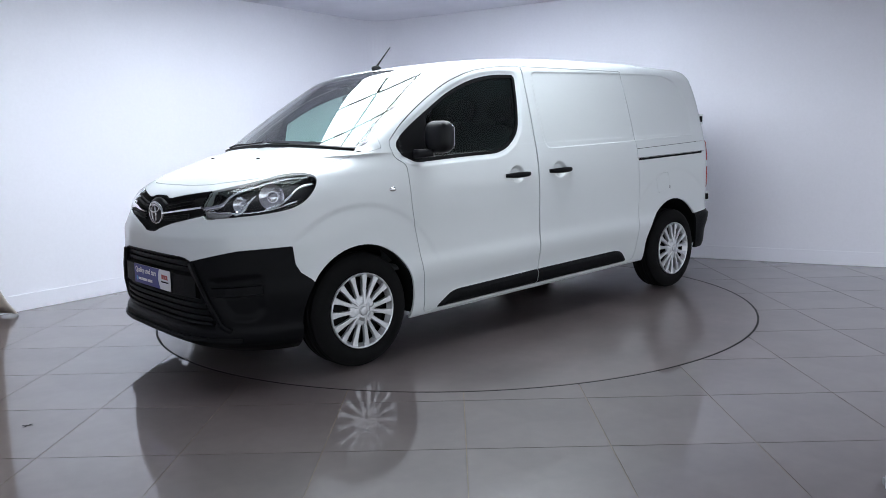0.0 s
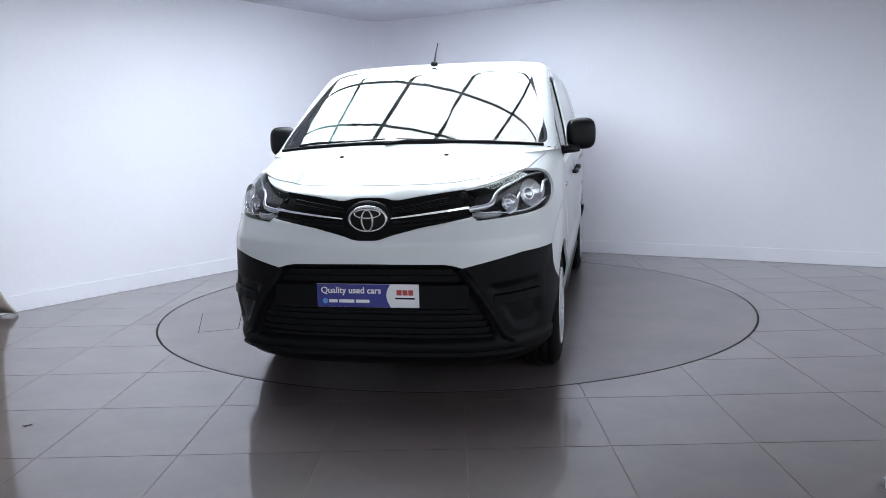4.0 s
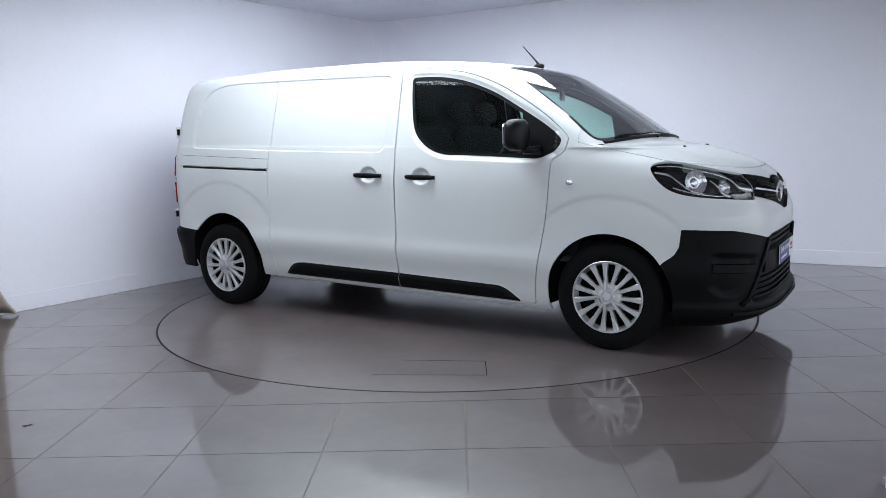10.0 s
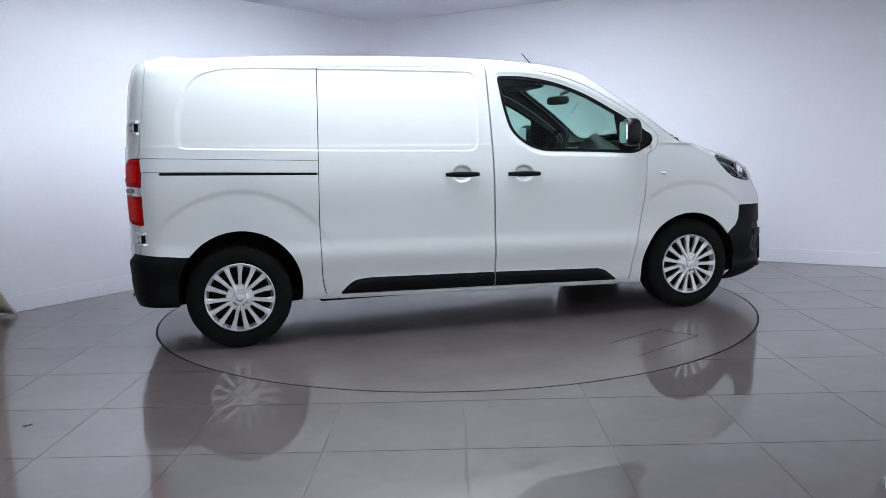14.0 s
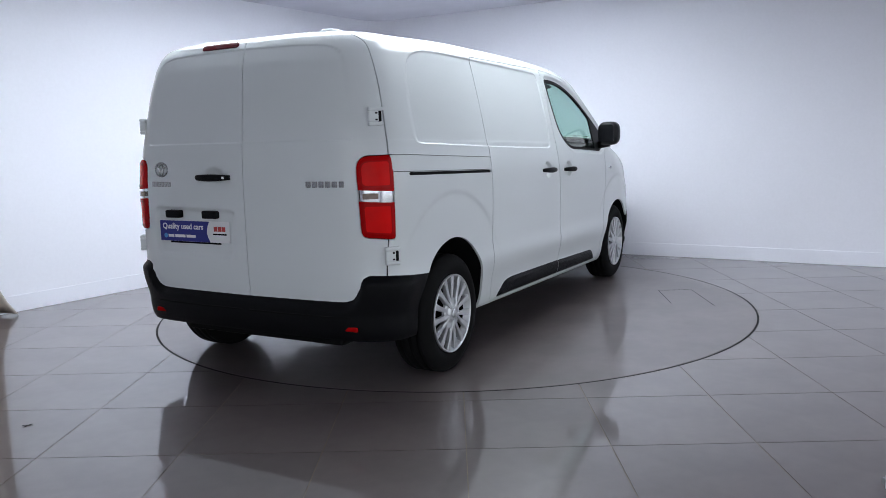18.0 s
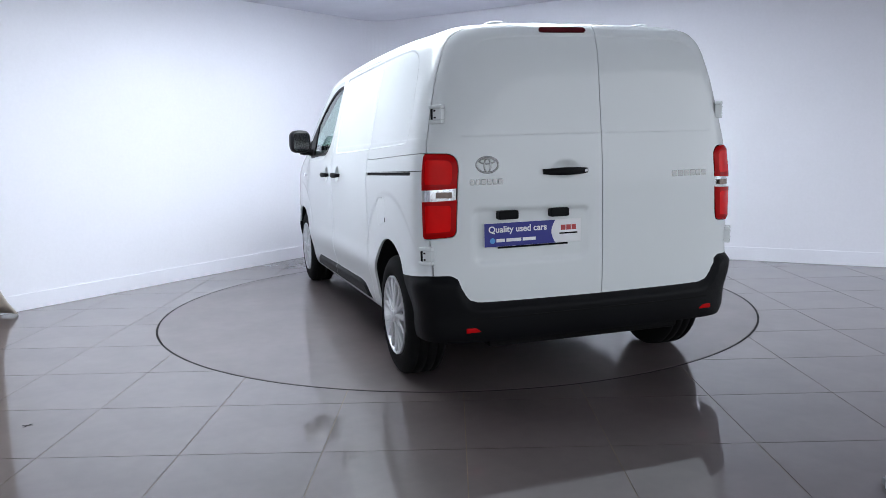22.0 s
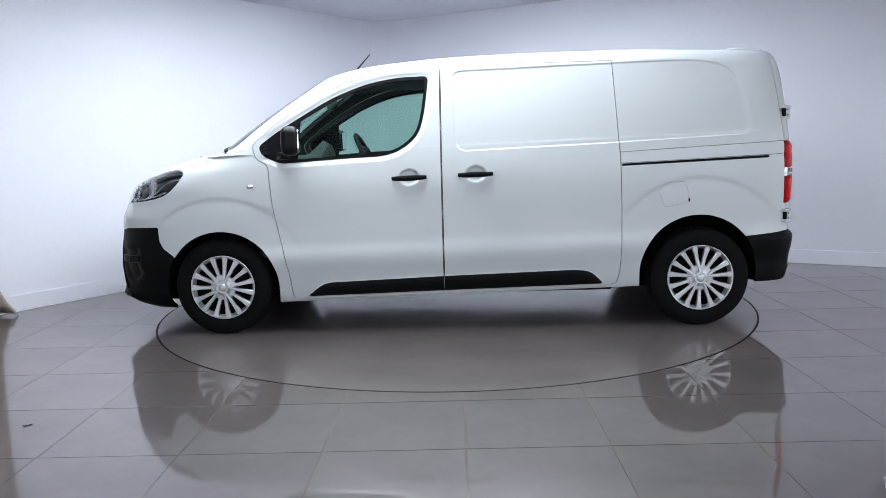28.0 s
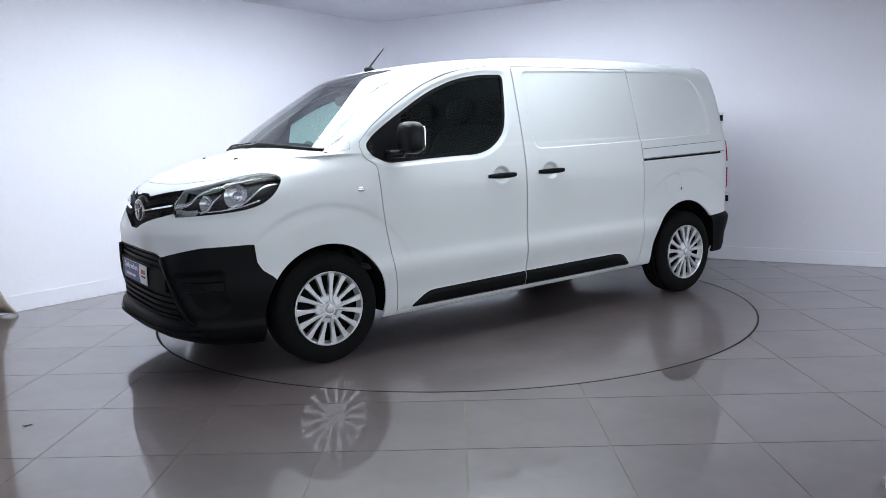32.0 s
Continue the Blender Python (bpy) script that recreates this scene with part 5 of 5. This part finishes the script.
dashboard = part("dashboard", dash, DARKGREY, van, "dark grey moulded dashboard", True)
part("centre_screen", box(1.035, 1.055, -0.14, 0.10, 1.03, 1.14, 0.008, 2), GLOSSBLACK, dashboard)
for y in (-0.66, 0.66, -0.17, 0.17):
    part("vent", pillow((1.065, y, 1.10), (0.02, 0.055, 0.035), 3, 14), PLASTIC, dashboard, "", True)
bm = bmesh.new()
turn = Matrix.Rotation(math.radians(-62), 4, "Y")
wheel_path = [Vector((0.185 * math.cos(t), 0.185 * math.sin(t), 0)) for t in (2 * math.pi * k / 32 for k in range(33))]
place = Matrix.Translation((0.76, -0.38, 1.20)) @ turn
tube([place @ p for p in wheel_path], 0.018, 8, bm, False)
for a in (0.3, math.pi - 0.3, -math.pi / 2):
    tube([place @ Vector((0.175 * math.sin(a), 0.175 * math.cos(a), 0)), place @ Vector((0, 0, -0.02))], 0.014, 8, bm)
pillow(place @ Vector((0, 0, -0.02)), (0.05, 0.09, 0.075), 3, 14, bm)
tube([place @ Vector((0, 0, -0.02)), (1.15, -0.38, 1.05)], 0.03, 10, bm)
part("steering_wheel", bm, DARKGREY, van, "dark steering wheel on the right hand side", True)


def build_seat(y, half):
    lean = Matrix.Rotation(math.radians(-14), 3, "Y")
    back = part("seat", pillow((0.16, y, 1.08), (0.075, half, 0.33), 4.5, 22, None, lean), FABRIC, van, "dark grey fabric seat", True)
    part("seat_cushion", pillow((0.42, y, 0.80), (0.28, half, 0.08), 4.5, 20), FABRIC, back, "", True)
    part("seat_base", box(0.12, 0.64, y - half * 0.85, y + half * 0.85, 0.56, 0.74, 0.02, 2), DARKGREY, back)
    n = 1 if half < 0.3 else 2
    for k in range(n):
        hy = y + (0 if n == 1 else (-0.22 if k == 0 else 0.22))
        part("headrest", pillow((0.055, hy, 1.52), (0.05, 0.13, 0.085), 3.6, 18, None, lean), FABRIC, back, "", True)
        for d in (-0.04, 0.04):
            part("headrest_post", tube([(0.075, hy + d, 1.36), (0.06, hy + d, 1.47)], 0.006, 6), DARKGREY, back)


build_seat(-0.42, 0.25)
build_seat(0.30, 0.46)
rear_view = part("rear_view_mirror", pillow((0.97, 0.0, 1.60), (0.020, 0.115, 0.036), 4, 18, None, Matrix.Rotation(math.radians(24), 3, "Z")), DARKGREY, van, "dark interior mirror", True)
part("mirror_stem", tube([(0.98, 0, 1.60), (1.00, 0, 1.65), (1.06, 0, 1.675)], 0.014, 8), DARKGREY, rear_view)
part("headliner", box(-0.05, 0.80, -0.64, 0.64, 1.738, 1.755, 0.008, 2), LINING, van, "dark grey headliner")
part("roof_console", pillow((0.72, 0.0, 1.715), (0.10, 0.13, 0.022), 3.5, 16), DARKGREY, van, "grey roof console with lamps", True)
for sign in (1, -1):
    part("sun_visor", pillow((0.76, sign * 0.38, 1.722), (0.10, 0.22, 0.012), 4, 16, None, Matrix.Rotation(math.radians(6), 3, "Y")), LINING, van, "", True)

# ---- curtains and floor mark ----
def build_curtain(name, x, y, label, width, height, flare, turn):
    bm = bmesh.new()
    rows = []
    for k in range(25):
        t = k / 24
        z = 0.004 + height * t
        spread = 1 + flare * max(0, 1 - z / 0.32) ** 1.5
        row = []
        for j in range(61):
            u = j / 60 - 0.5
            fold = 0.045 * math.sin(u * 38 + 0.6 * math.sin(t * 3)) * (0.75 + 0.25 * spread)
            drop = 0.02 * math.sin(u * 17 + 1.0) * (1 if k == 0 else 0)
            row.append(bm.verts.new((u * width * spread, fold * spread, max(z + drop, 0.003))))
        rows.append(row)
    for a, b in zip(rows, rows[1:]):
        for j in range(60):
            bm.faces.new((a[j], a[j + 1], b[j + 1], b[j]))
    ob = part(name, bm, CLOTH, None, "", True)
    ob.matrix_basis = pose(x, y, 0, 0, 0, turn)
    mod = ob.modifiers.new("thickness", "SOLIDIFY")
    mod.thickness = 0.003
    return tagged(ob, label, "curtain")


build_curtain("curtain", -3.79, -0.44, "cream cloth curtain gathered on the floor by the wall", 0.60, 2.7, 0.5, 56)
board = thing("display_board", "slim white board standing on the tiled floor", "board")
part("panel", box(1.515, 1.80, -3.585, -3.56, 0.03, 0.86, 0.004, 2), BASE, board)
for bx in (1.58, 1.74):
    part("foot", box(bx - 0.02, bx + 0.02, -3.68, -3.46, 0.0, 0.03, 0.004, 2), BAR, board)
mark = bmesh.new()
slab([(-0.024, -0.003, 0.0005), (0.024, 0.006, 0.0005), (0.024, 0.011, 0.0005), (-0.024, 0.003, 0.0005)], 0.0012, (0, 0, 1), mark)
slab([(-0.009, -0.022, 0.0008), (-0.002, -0.022, 0.0008), (0.014, 0.022, 0.0008), (0.007, 0.022, 0.0008)], 0.0014, (0, 0, 1), mark)
mk = tagged(part("tape_mark", mark, DARK), "small black cross of tape on the floor tile", "floor mark")
mk.location = (-2.068, -2.648, 0)


# ---- what moves ----
OFFSET = Vector((-0.0456, 0.0404, 0.0))
TURN = [(0, -137.5), (0.5, -136.65), (1.0, -133.9), (1.5, -129.7), (2.0, -124.2), (2.5, -118.45)] + \
       [(t, -95.25 + 11.671 * (t - 4.5)) for t in (3.5, *range(5, 31))] + [(30.5, 208.0), (31.0, 212.5), (31.5, 214.85), (32.0, 215.65)]


def motions():
    rows_disc = [(t, Matrix.Rotation(radians(a), 4, "Z")) for t, a in TURN]
    rows_van = [(t, m @ Matrix.Translation(OFFSET)) for t, m in rows_disc]
    walk(turntable, rows_disc)
    walk(van, rows_van)


motions()
